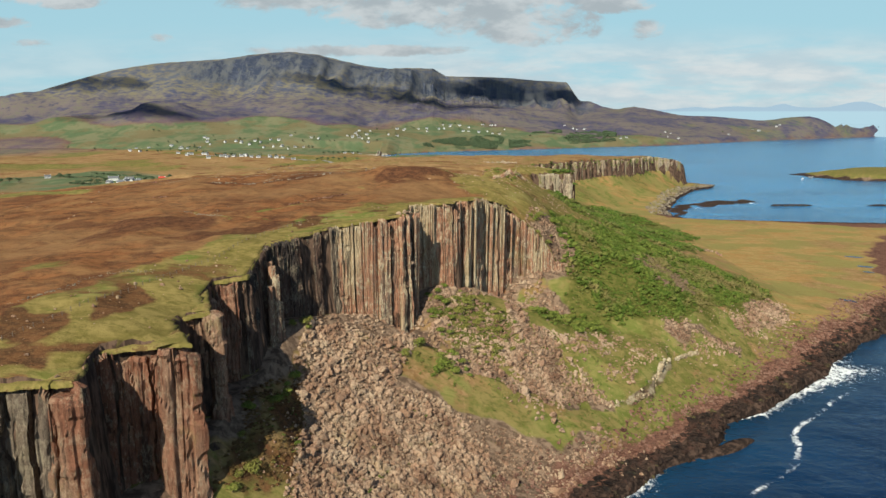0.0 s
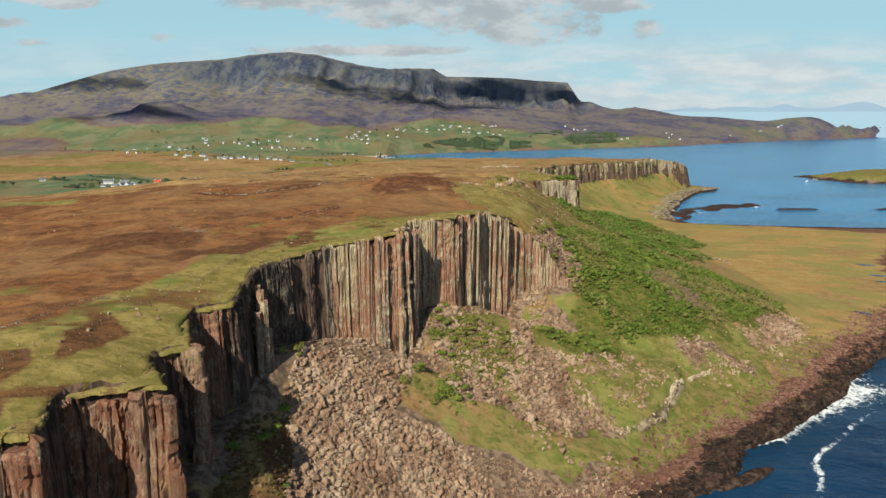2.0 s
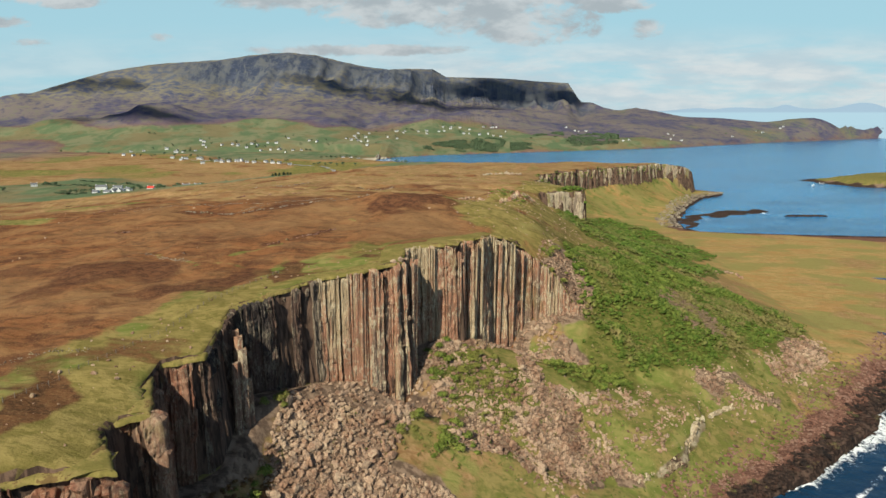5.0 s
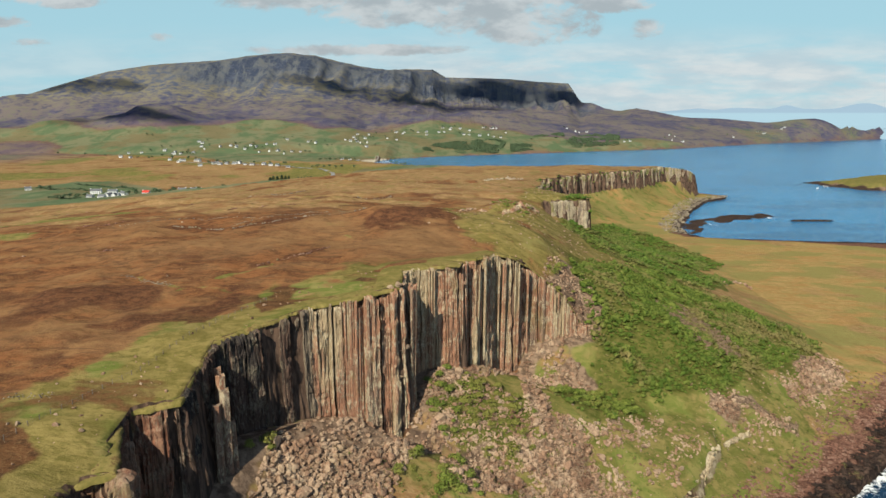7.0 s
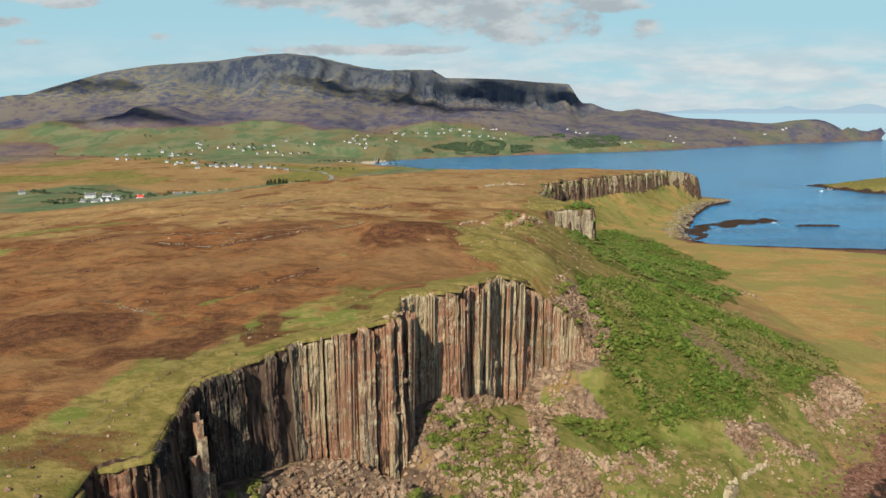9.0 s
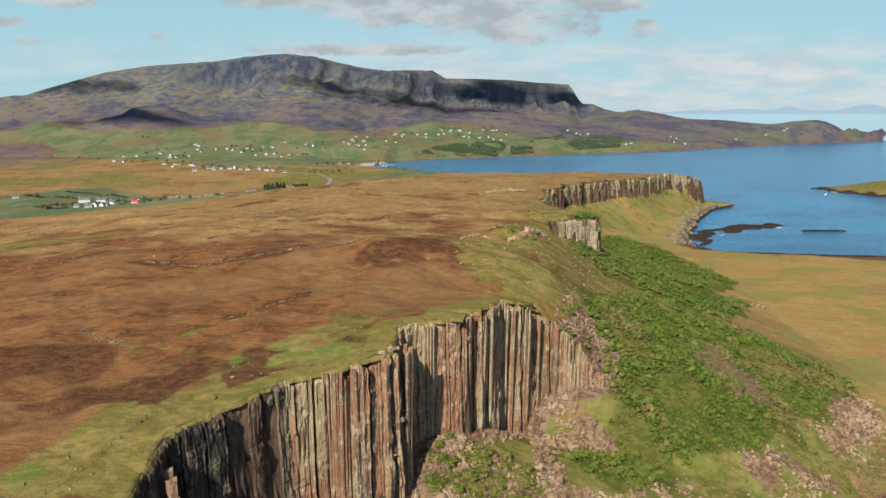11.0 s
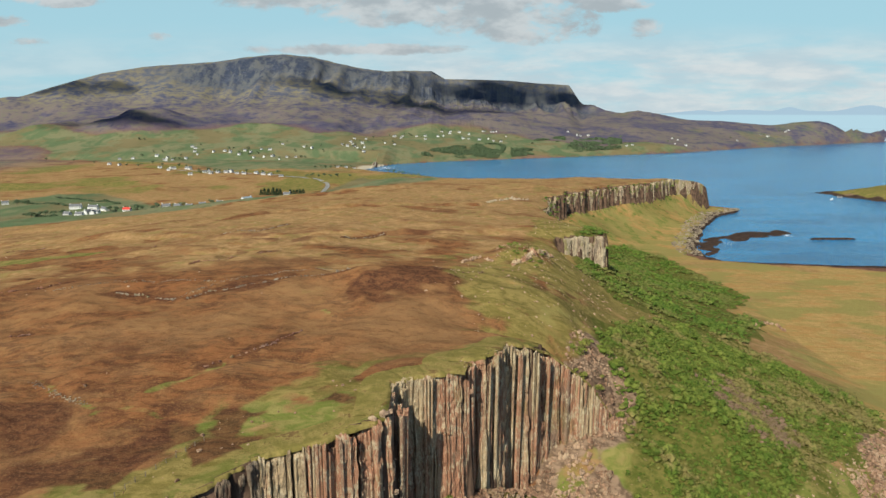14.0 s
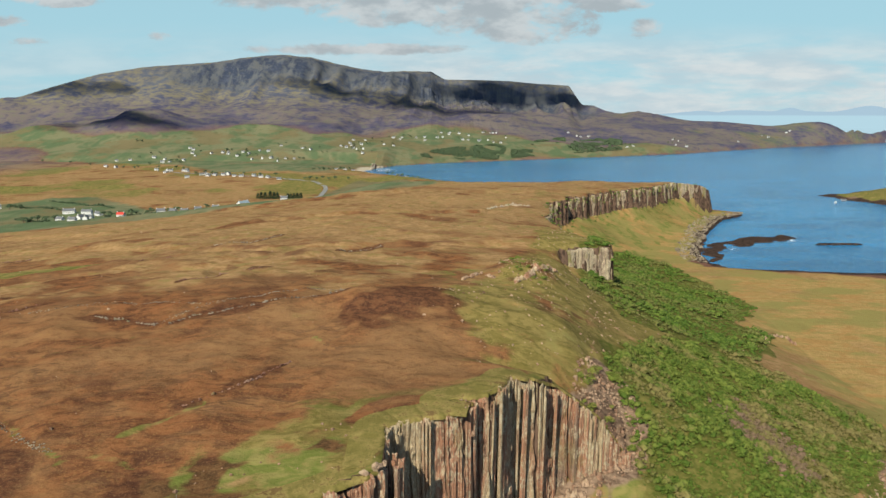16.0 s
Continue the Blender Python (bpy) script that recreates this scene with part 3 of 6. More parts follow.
def sea_material():
    mat, n = material("sea_water")
    p = n.pos
    swell = n.noise(p, 0.045, 3, 0.5, (1.0, 1.7, 1.0), 0.4)
    chop, rip = n.noise(p, 0.22, 4, 0.6, (1.0, 1.6, 1.0), 0.5), n.noise(p, 1.1, 4, 0.6)
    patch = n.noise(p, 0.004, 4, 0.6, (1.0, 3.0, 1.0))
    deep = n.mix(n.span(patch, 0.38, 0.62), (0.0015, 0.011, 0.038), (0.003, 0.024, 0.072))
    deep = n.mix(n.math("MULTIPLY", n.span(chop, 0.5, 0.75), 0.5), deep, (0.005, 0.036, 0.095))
    # brighter blue northwards: the sky's reflection on far water put into its colour
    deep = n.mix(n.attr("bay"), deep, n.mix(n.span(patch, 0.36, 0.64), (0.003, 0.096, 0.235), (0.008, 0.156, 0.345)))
    near = n.attr("shoal")
    col = n.mix(n.math("MULTIPLY", near, 0.35), deep, (0.012, 0.062, 0.095))
    surf = n.attr("surf")
    lace = n.noise(p, 0.26, 6, 0.68, None, 1.2)
    web = n.noise(p, 0.9, 6, 0.72, None, 1.8)
    foam = n.span(n.math("ADD", surf, n.math("ADD", n.math("MULTIPLY", n.math("SUBTRACT", lace, 0.5), 1.9), n.math("MULTIPLY", n.math("SUBTRACT", web, 0.5), 1.5))), 0.52, 0.82)
    foam = n.math("MULTIPLY", foam, n.span(surf, 0.03, 0.2))
    col = n.mix(foam, col, (0.78, 0.80, 0.80))
    bump = n.math("ADD", n.math("MULTIPLY", swell, 1.6), n.math("ADD", n.math("MULTIPLY", chop, 0.9), n.math("MULTIPLY", rip, 0.15)))
    finish(n, col, n.math("ADD", 0.2, n.math("MULTIPLY", foam, 0.6)), bump, 0.5, 1.0, 0.4)
    return mat


RIM_TURF = turf_material()
MOOR = ground_material()
SEA = sea_material()
BASALT = rock_material("column_rock", ((0.240, 0.155, 0.110), (0.350, 0.178, 0.112), (0.400, 0.300, 0.190)), 0.76, 1.0, 0.40)
# little lichen; the dimness of walls turned from the sun also darkens these tones
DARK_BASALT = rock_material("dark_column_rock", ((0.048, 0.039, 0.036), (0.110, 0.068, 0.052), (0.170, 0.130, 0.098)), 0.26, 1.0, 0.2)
RED_BASALT = rock_material("red_slab_rock", ((0.085, 0.050, 0.037), (0.225, 0.100, 0.062), (0.260, 0.148, 0.098)), 0.26, 1.0, 0.4)
FAR_BASALT = rock_material("far_column_rock", ((0.240, 0.190, 0.140), (0.300, 0.225, 0.165), (0.34, 0.28, 0.20)), 0.55, 1.0, 1.2)
DYKE = rock_material("dyke_stone", ((0.110, 0.085, 0.066), (0.190, 0.150, 0.115), (0.25, 0.21, 0.165)), 0.4, 1.0)
BOULDER = rock_material("boulder_rock", ((0.172, 0.096, 0.063), (0.310, 0.186, 0.122), (0.41, 0.280, 0.192)), 0.30, 0.9, 0.3)
LEDGE_ROCK = rock_material("pale_ledge_rock", ((0.24, 0.175, 0.110), (0.40, 0.31, 0.20), (0.48, 0.39, 0.27)), 1.0, 0.9, 0.2)
SHORE_ROCK = rock_material("shore_rock", ((0.090, 0.042, 0.032), (0.205, 0.100, 0.072), (0.255, 0.145, 0.108)), 0.12, 1.0)
WET_ROCK = rock_material("wet_shore_rock", ((0.012, 0.010, 0.010), (0.034, 0.022, 0.018), (0.060, 0.032, 0.024)), 0.03, 1.0)

# ---- ground and sea ----
SCRUB = [(74, 470), (150, 744), (205, 838), (232, 799), (250, 625), (194, 542), (224, 549), (160, 440), (172, 418), (186, 406), (201, 398), (203, 387), (152, 342), (145, 331), (111, 303), (100, 304), (79, 293), (69, 280), (55, 271), (43, 272), (38, 276), (42, 288), (54, 297), (61, 309), (62, 321), (58, 331), (54, 340), (79, 388), (113, 432), (86, 424)]
THICKET = [(-5, 263), (5, 266), (15, 266), (22, 266), (31, 263), (29, 252), (18, 244), (8, 240), (2, 242), (-3, 248), (-7, 254)]
BRACKEN = [(-58, 178), (-45, 193), (-42, 184), (-40, 172), (-42, 155), (-58, 143), (-54, 162)]
SCREE_MAIN = [(-46, 212), (-36, 219), (-27, 223), (-17, 229), (-9, 239), (1, 255), (4, 252), (-5, 237), (-13, 224), (-16, 211), (-1, 215), (9, 209), (17, 204), (14, 190), (-10, 165), (-41, 150), (-41, 171), (-42, 184), (-48, 193)]
SCREE_RUN = [(27, 286), (47, 304), (57, 296), (36, 280), (37, 266), (63, 272), (51, 263), (64, 254), (70, 248), (48, 242), (42, 234), (25, 231), (21, 238), (19, 246), (27, 261)]
SCREE_FOOT = [(-44, 216), (-37, 229), (-26, 234), (-8, 244), (-8, 232), (-19, 225), (-42, 206)]
SCREE_PATCH = [(-2, 236), (6, 243), (15, 248), (22, 241), (19, 233), (10, 229), (0, 229)]
SCREE_LOW = [(-1, 211), (23, 216), (44, 215), (50, 222), (62, 232), (58, 222), (44, 202), (22, 190), (0, 172), (-8, 175), (15, 205)]
SCREE_EAST = [(106, 307), (124, 308), (148, 316), (142, 308), (115, 299), (107, 299)]
SCREE_TOE = [(167, 355), (196, 382), (202, 366), (190, 347), (164, 333)]
RUBBLE = [[(51, 265), (66, 278), (86, 287), (72, 274), (54, 262)], [(102, 301), (118, 314), (133, 309), (146, 311), (134, 300), (117, 298)], [(67, 260), (85, 269), (81, 261), (68, 256)],
          [(36, 231), (45, 231), (41, 223), (33, 220), (32, 225)], [(52, 225), (63, 234), (76, 224), (67, 214), (53, 214), (48, 217)], [(149, 330), (202, 384), (203, 366), (172, 335), (155, 326)],
          [(20, 228), (35, 252), (61, 254), (56, 245), (33, 228)]]
CORNER = [(36, 306), (48, 308), (60, 312), (64, 322), (60, 336), (50, 338), (42, 326)]
LUSH_PATCH = [(-63, 250), (-59, 255), (-48, 257), (-41, 259), (-31, 262), (-22, 266), (-13, 264), (-16, 247), (-22, 240), (-27, 238), (-36, 235), (-42, 241), (-48, 238), (-58, 245)]
LUSH_STRIP = [(-104, 159), (-99, 175), (-90, 183), (-81, 188), (-79, 203), (-76, 212), (-72, 206), (-75, 187), (-83, 176), (-87, 168), (-90, 154), (-100, 153)]
LUSH_WEST = [(-95, 237), (-93, 242), (-85, 244), (-79, 239), (-83, 235), (-91, 231)]
PEAT = [[(-112, 157), (-103, 156), (-94, 156), (-87, 147), (-88, 142), (-93, 139), (-103, 142)], [(-90, 162), (-87, 173), (-83, 172), (-77, 166), (-76, 156), (-82, 152), (-87, 157)],
        [(-100, 137), (-88, 139), (-78, 143), (-74, 142), (-75, 139), (-86, 136), (-84, 131), (-94, 128)], [(-55, 249), (-53, 255), (-40, 253), (-44, 249), (-47, 244)], [(-31, 254), (-28, 260), (-23, 257), (-24, 254)],
        [(-74, 228), (-69, 246), (-67, 252), (-60, 250), (-56, 242), (-60, 232), (-63, 223), (-71, 222)], [(-54, 234), (-48, 240), (-43, 238), (-47, 231), (-51, 229)]]
# low outcrops and cut banks that run across the moor
HAGS = [[(-90, 331), (-84, 338), (-68, 343), (-54, 352), (-35, 352)], [(-166, 346), (-158, 348), (-148, 358)], [(-108, 384), (-97, 396), (-82, 417)], [(-120, 341), (-108, 337), (-95, 331)],
        [(-66, 276), (-61, 280), (-53, 288), (-44, 304)], [(-280, 516), (-274, 529), (-258, 525)], [(-131, 494), (-114, 500), (-100, 525)], [(-156, 454), (-148, 481)], [(-136, 301), (-128, 303)], [(-55, 466), (-35, 486)]]
RIM = [(-40, 236), (-14, 250), (-12, 262), (-18, 271), (-30, 266), (-46, 261), (-56, 240), (-63, 222), (-75, 212), (-82, 199), (-90, 187), (-105, 150), (-92, 118), (-70, 135), (-62, 180), (-57, 193), (-52, 212), (-46, 228)]
KNOLL = [(-21, 356), (-2, 366), (4, 358), (0, 340), (-9, 330), (-19, 330), (-30, 328), (-34, 336), (-30, 348)]
CREST = [(-6, 360), (30, 425), (70, 560), (95, 600), (108, 515), (100, 463), (114, 430), (76, 380), (50, 330), (25, 306), (9, 306), (9, 321)]
SHOULDER = [(50, 330), (95, 372), (135, 440), (125, 500), (66, 500), (60, 400)]
NEAR_FIELD = [(-760, 1030), (-557, 1178), (-418, 1049), (-300, 960), (-209, 1123), (-162, 1449), (41, 1200), (-52, 1020), (-187, 890), (-282, 800), (-420, 790), (-640, 850)]
CROFTS = [(-1900, 2500), (-1052, 2520), (-727, 2600), (-434, 2500), (-48, 2780), (113, 2860), (270, 2806), (477, 2690), (1094, 2880), (910, 2690), (-39, 2244), (-223, 1965), (-260, 1600), (-495, 1640), (-866, 1868), (-1216, 2221), (-1900, 2331)]


# sheep tracks and wet flushes, greener than the moor
TRACKS = [[(-123, 307), (-112, 311), (-103, 317), (-92, 328)], [(-75, 263), (-69, 268), (-65, 273), (-61, 278)], [(-84, 253), (-78, 256), (-72, 255), (-65, 251)], [(-42, 321), (-34, 313), (-29, 309)], [(-27, 269), (-21, 278), (-16, 281)], [(-108, 273), (-96, 263), (-87, 257), (-82, 254)]]


def near_line(x, y, line):
    """The distance from a broken line."""
    best = np.full(np.shape(x), 1e9)
    for (ax, ay), (bx, by) in zip(line, line[1:]):
        ex, ey = bx - ax, by - ay
        k = np.clip(((x - ax) * ex + (y - ay) * ey) / (ex * ex + ey * ey), 0, 1)
        best = np.minimum(best, np.hypot(x - ax - k * ex, y - ay - k * ey))
    return best


def covers(x, y, z):
    """What grows or lies on the ground, each between 0 and 1."""
    xe, xs, xt = brink_line(y), shore_line(y), lerp(y, TOE_Y, TOE_X)
    foot = base_line(y) + lerp(y, BRINK_Y, FOOT_OUT)
    moor = (x < xe + 1.5) & (y < 1900)
    inl = xe - x
    v = np.clip((x - foot) / np.maximum(xt - foot, 1), 0, 2)
    below = ~moor & (y < 1180) & (z > -1)
    jx, jy = x + 5 * fbm(x, y, 16, 3, 201), y + 5 * fbm(x, y, 16, 3, 202)
    c = {}
    c["scree"] = np.clip(sum(inside(jx, jy, s, 3) for s in (SCREE_MAIN, SCREE_FOOT, SCREE_PATCH, SCREE_LOW, SCREE_EAST, SCREE_TOE)) + inside(jx, jy, SCREE_RUN, 3) * smooth(-0.5, 0.3, fbm(x, y, 9, 3, 218)), 0, 1) * below
    c["scrub"] = np.clip(inside(jx, jy, SCRUB, 4) + 0.8 * inside(jx, jy, THICKET, 4), 0, 1)
    c["lush"] = np.clip(0.66 * inside(jx, jy, LUSH_PATCH, 6) + 0.75 * inside(jx, jy, LUSH_STRIP, 4) + 0.3 * inside(jx, jy, LUSH_WEST, 5) + 0.5 * below * (y < 345) * (1 - inside(jx, jy, BRACKEN, 4)) + 0.5 * below * (y > 600) * (y < 1180) * smooth(150, 90, x - xe), 0, 1) * (0.75 + 0.9 * fbm(x, y, 9, 3, 203))
    rim = inside(jx, jy, RIM, 5)
    c["green"] = np.clip(rim * (0.55 + 0.45 * fbm(x, y, 28, 3, 101)) + moor * np.exp(-((inl - 3) / 5) ** 2) * 0.75 * smooth(330, 300, y)
                         + moor * (inl < 70) * 0.5 * smooth(0.3, 0.8, fbm(x, y, 30, 3, 104)), 0, 1)
    c["straw"] = np.clip(moor * (0.75 * rim + 0.1 * inside(jx, jy, CREST, 12) + 0.35 * fbm(x, y, 22, 3, 213) + 0.5 * smooth(0.0, 0.7, fbm(x, y * 1.7, 95, 4, 105)) * smooth(300, 420, y) + 0.62 * smooth(330, 640, y)), 0, 1)
    c["dark"] = moor * np.clip(0.85 * inside(x + 9 * fbm(x, y, 14, 3, 211), y + 9 * fbm(x, y, 14, 3, 212), KNOLL, 8) + 0.5 * smooth(0.2, 0.75, fbm(x * 0.8, y * 1.5, 60, 4, 107)) * (inl > 14) * (1 - rim), 0, 1)
    lines = smooth(0.75, 1.05, ridged(x * 0.45, y * 1.1, 70, 3, 214)) * smooth(0.0, 0.5, fbm(x, y, 120, 2, 215))
    c["green"] = np.clip(c["green"] + 0.75 * moor * lines * smooth(800, 500, y), 0, 1)
    c["olive"] = moor * rim * np.clip(0.95 - 0.9 * c["lush"] + 0.4 * fbm(x, y, 18, 3, 219), 0, 1)
    c["olive"] = np.clip(c["olive"] + moor * inside(jx, jy, CREST, 14) * (0.85 + 0.5 * fbm(x, y, 22, 4, 226)), 0, 1)
    c["olive"] = np.maximum(c["olive"], inside(jx, jy, SHOULDER, 8) * (0.8 + 0.3 * fbm(x, y, 14, 3, 230)))
    ragged = 2.5 * fbm(x, y, 8, 3, 220)
    tracks = sum(np.exp(-((near_line(x, y, h) + 0.4 * ragged) / 0.9) ** 2) for h in TRACKS)
    c["green"] = np.clip(c["green"] + 0.6 * moor * tracks, 0, 1)
    hags = sum(np.exp(-((near_line(x, y, h) + ragged) / 2.2) ** 2) for h in HAGS)
    c["peat"] = moor * np.clip(sum(inside(x + 2 * fbm(x, y, 7, 3, 221), y + 2 * fbm(x, y, 7, 3, 222), h, 3) for h in PEAT) + 1.0 * inside(x + 6 * fbm(x, y, 14, 3, 211), y + 6 * fbm(x, y, 14, 3, 212), KNOLL, 5) + 0.8 * hags + 0.55 * smooth(0.35, 0.8, fbm(x, y * 1.4, 24, 4, 223)) * smooth(560, 420, y), 0, 1)
    hag = np.exp(-((terrace(x, y) - 0.03) / 0.035) ** 2) * smooth(300, 360, y) * smooth(1200, 900, y)
    c["dark"] = np.clip(c["dark"] + moor * hag * (0.3 + 0.6 * fbm(x, y, 40, 2, 216)), 0, 1)
    west = inside(jx, jy, [(-130, 215), (-128, 262), (-84, 260), (-72, 242), (-78, 214)], 8)
    c["peat"] = np.clip(c["peat"] + moor * west * (0.35 + 0.6 * fbm(x, y * 1.3, 20, 4, 229)), 0, 1)
    c["peat"] = np.maximum(c["peat"], 0.85 * inside(jx, jy, BRACKEN, 4) * (0.8 + 0.5 * fbm(x, y, 6, 2, 224)))
    c["olive"] = np.maximum(c["olive"], 0.5 * inside(jx, jy, BRACKEN, 4))
    c["dark"] = np.maximum(c["dark"], 0.35 * inside(jx, jy, BRACKEN, 4))
    c["shore"] = below * smooth(-36, -18, x - xs + 46 * smooth(430, 560, y) * smooth(735, 660, y) + 8 * fbm(x, y, 18, 3, 113)) * smooth(860, 800, y)
    c["wet"] = np.clip(smooth(-16, -9, x - xs + 6 * fbm(x, y, 14, 3, 115)) * (y < 1190) * (z < 5) + (z < 1.4) * (y > 700) * (y < 1190), 0, 1)
    # the bay's near shore runs east, a band of dark rock before the water
    strip = lerp(x, [290, 310, 400, 480, 560], [800, 788, 772, 764, 755]) - y + 7 * fbm(x, y, 30, 3, 114)
    c["wet"] = np.maximum(c["wet"], (x > 300) * (x < 620) * smooth(24, 10, strip) * (strip > -30) * (y < 830) * (y > 700))
    c["shore"] = np.maximum(c["shore"], (x > 330) * smooth(60, 30, strip + 25 * smooth(480, 380, x)) * (strip > -30) * (y < 830) * (y > 660))
    c["scree"] = np.clip(c["scree"] + below * (y < 325) * smooth(0.10, 0.0, v + 0.05 * fbm(x, y, 14, 2, 119)) * 0.8 + inside(jx, jy, CORNER, 4), 0, 1)
    turf = below * (y < 345) * smooth(0.0, 0.12, v) * (0.75 + 0.4 * fbm(x, y, 24, 3, 116))
    c["green"] = np.clip(c["green"] + turf + below * (y >= 345) * (0.30 + 0.5 * smooth(-0.2, 0.5, fbm(x, y * 2, 80, 3, 117))) * smooth(330, 230, x - 0.10 * (y - 400)), 0, 1)
    c["green"] = np.where((y > 800) & (y < 1180) & below, np.clip(c["green"] + 0.30, 0, 1), c["green"])
    c["straw"] = np.clip(c["straw"] + below * (y > 345) * (0.55 + 0.35 * smooth(-0.3, 0.4, fbm(x, y * 2.2, 60, 3, 118))) + below * (y <= 345) * 0.3, 0, 1)
    base = below * (y < 345)
    c["green"] = np.clip(np.maximum(c["green"], base * (0.45 + 0.3 * fbm(x, y, 20, 3, 120))), 0, 1)
    c["straw"] = np.clip(np.maximum(c["straw"], base * 0.7) + below * (x > 230) * (y > 380) * (y < 800) * (0.25 + 0.35 * fbm(x, y * 2.5, 70, 3, 217)), 0, 1)
    c["green"] = c["green"] * np.where((x > 235) & (y > 380) & (y < 800) & below, 0.55, 1)
    u, n = (x - 92) * 0.62 + (y - 268) * 0.78, (x - 92) * 0.78 - (y - 268) * 0.62
    c["pale"] = below * np.exp(-(u / 27) ** 4) * np.exp(-((n + 2.2 * value_noise(u / 6.0, u * 0, 71) + 0.008 * u * u - 1.0) / 1.3) ** 2) * (0.8 + 0.5 * value_noise(u / 5, n / 3, 72))
    c["flat"] = below * (y > 360) * (1 - c["scrub"]) * (1 - c["shore"]) * np.clip(0.75 + 0.35 * fbm(x, y * 1.6, 45, 3, 227), 0, 1) * np.where(y > 600, smooth(30, 120, x - xe) * 0.6 + 0.4 + 0.35 * smooth(760, 840, y), smooth(150, 230, x))
    c["flat"] = np.clip(c["flat"] + moor * inside(jx, jy, CREST, 14) * (0.30 + 0.42 * fbm(x, y, 9, 4, 228)), 0, 1)
    isle = (x > 690) & (y > 1200) & (y < 1600)
    c["green"] = np.where(isle, 0.8, c["green"])
    c["straw"] = np.where(isle, 0.5, c["straw"])
    c["wet"] = np.where(isle & (z < 3), 1.0, c["wet"])
    c["scree"] = np.where(isle & (z < 4.5), 0.9, c["scree"])
    # the far country: crofts, beach and hills
    bx = lerp(x, BAY_X, BAY_Y)
    up = np.where((x > -216) & (y > 2000), y - bx, y - 2080)
    fx, fy = x + 60 * fbm(x, y, 200, 3, 204), y + 90 * fbm(x, y, 200, 3, 205)
    c["field"] = np.clip(0.95 * inside(fx, fy, CROFTS, 70) + 0.9 * inside(fx * 0.2 + x * 0.8, fy * 0.2 + y * 0.8, NEAR_FIELD, 25), 0, 1)
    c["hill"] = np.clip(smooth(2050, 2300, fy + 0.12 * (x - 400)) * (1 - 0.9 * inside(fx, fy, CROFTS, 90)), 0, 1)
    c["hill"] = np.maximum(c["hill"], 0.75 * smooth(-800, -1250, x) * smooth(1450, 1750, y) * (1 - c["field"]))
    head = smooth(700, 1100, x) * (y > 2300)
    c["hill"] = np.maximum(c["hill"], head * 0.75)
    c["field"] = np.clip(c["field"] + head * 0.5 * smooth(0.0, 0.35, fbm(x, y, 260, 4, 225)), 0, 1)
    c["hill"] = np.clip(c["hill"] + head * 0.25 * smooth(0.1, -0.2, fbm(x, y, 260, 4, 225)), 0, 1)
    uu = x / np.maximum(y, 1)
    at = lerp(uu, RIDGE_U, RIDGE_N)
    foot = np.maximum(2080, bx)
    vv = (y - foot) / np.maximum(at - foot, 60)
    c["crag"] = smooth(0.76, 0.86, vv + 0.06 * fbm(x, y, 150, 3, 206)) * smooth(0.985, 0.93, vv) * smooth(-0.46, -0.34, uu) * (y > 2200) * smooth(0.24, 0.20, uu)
    c["sand"] = ((y > 1700) & (y < 2400)) * np.exp(-((x + 206) / 46) ** 2) * smooth(1900, 1960, y) * smooth(2130, 2060, y) + (y > 1960) * (x > -220) * smooth(26, 8, np.abs(up)) * 0.42
    c["field"] = c["field"] * (1 - np.clip(c["sand"], 0, 1))
    c["hill"] = c["hill"] * (1 - np.clip(c["sand"], 0, 1))
    # the low country before the crofts is part pasture
    c["green"] = np.clip(c["green"] + moor * smooth(1050, 1300, y) * np.clip(0.35 + 0.8 * fbm(x, y, 130, 3, 231), 0, 0.8), 0, 1)
    return c


GX = spread(-4700, -110, 232, 4700, 1.4, 1.027)
GY = spread(-700, 108, 392, 4900, 1.2, 1.0125)
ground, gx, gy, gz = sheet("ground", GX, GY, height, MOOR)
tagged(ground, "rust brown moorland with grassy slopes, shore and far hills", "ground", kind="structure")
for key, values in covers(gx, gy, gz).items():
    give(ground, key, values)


def sea_height(x, y):
    r = np.sqrt(x * x + y * y)
    return 0.22 * fbm(x, y, 14, 3, 131) * smooth(900, 300, r)


SX = spread(-4900, 40, 260, 4900, 1.4, 1.07)
SY = spread(-700, 185, 370, 4900, 1.4, 1.045)
water, sx, sy, _ = sheet("water", SX, SY, sea_height, SEA)
tagged(water, "deep blue sea with white surf along the rocks", "sea", kind="structure")
depth = height(sx, sy)
out = (sx - shore_line(sy)) / 1.4
lively = smooth(-0.25, 0.55, value_noise(sy / 21.0, sx * 0 + 2.2, 133))
reach = 1.2 + 4.5 * lively + 15 * np.exp(-((sy - 318) / 20) ** 2)
surf = (0.38 + 0.6 * lively + 0.3 * np.exp(-((sy - 318) / 20) ** 2)) * np.exp(-np.maximum(out, 0) / reach) * (sy < 720) * smooth(-9, -4, out + 0 * sx)
# a trail of spent foam drifts off the shore
trail = np.abs(sx - lerp(sy, [200, 207, 222, 239, 248, 261, 278, 300, 329], [100, 109, 129, 140, 143, 156, 176, 207, 233]) + 1.6 * value_noise(sy / 8.0, sy * 0, 137))
surf = np.maximum(surf, (0.80 + 0.2 * value_noise(sy / 9.0, sy * 0, 138)) * 0.82 * np.exp(-(trail / 2.3) ** 2) * smooth(200, 208, sy) * smooth(330, 270, sy))
surf = np.maximum(surf, 0.55 * np.exp(-((sx + 165) / 45) ** 2) * smooth(1920, 1980, sy) * smooth(2130, 2060, sy) * (depth < 0))
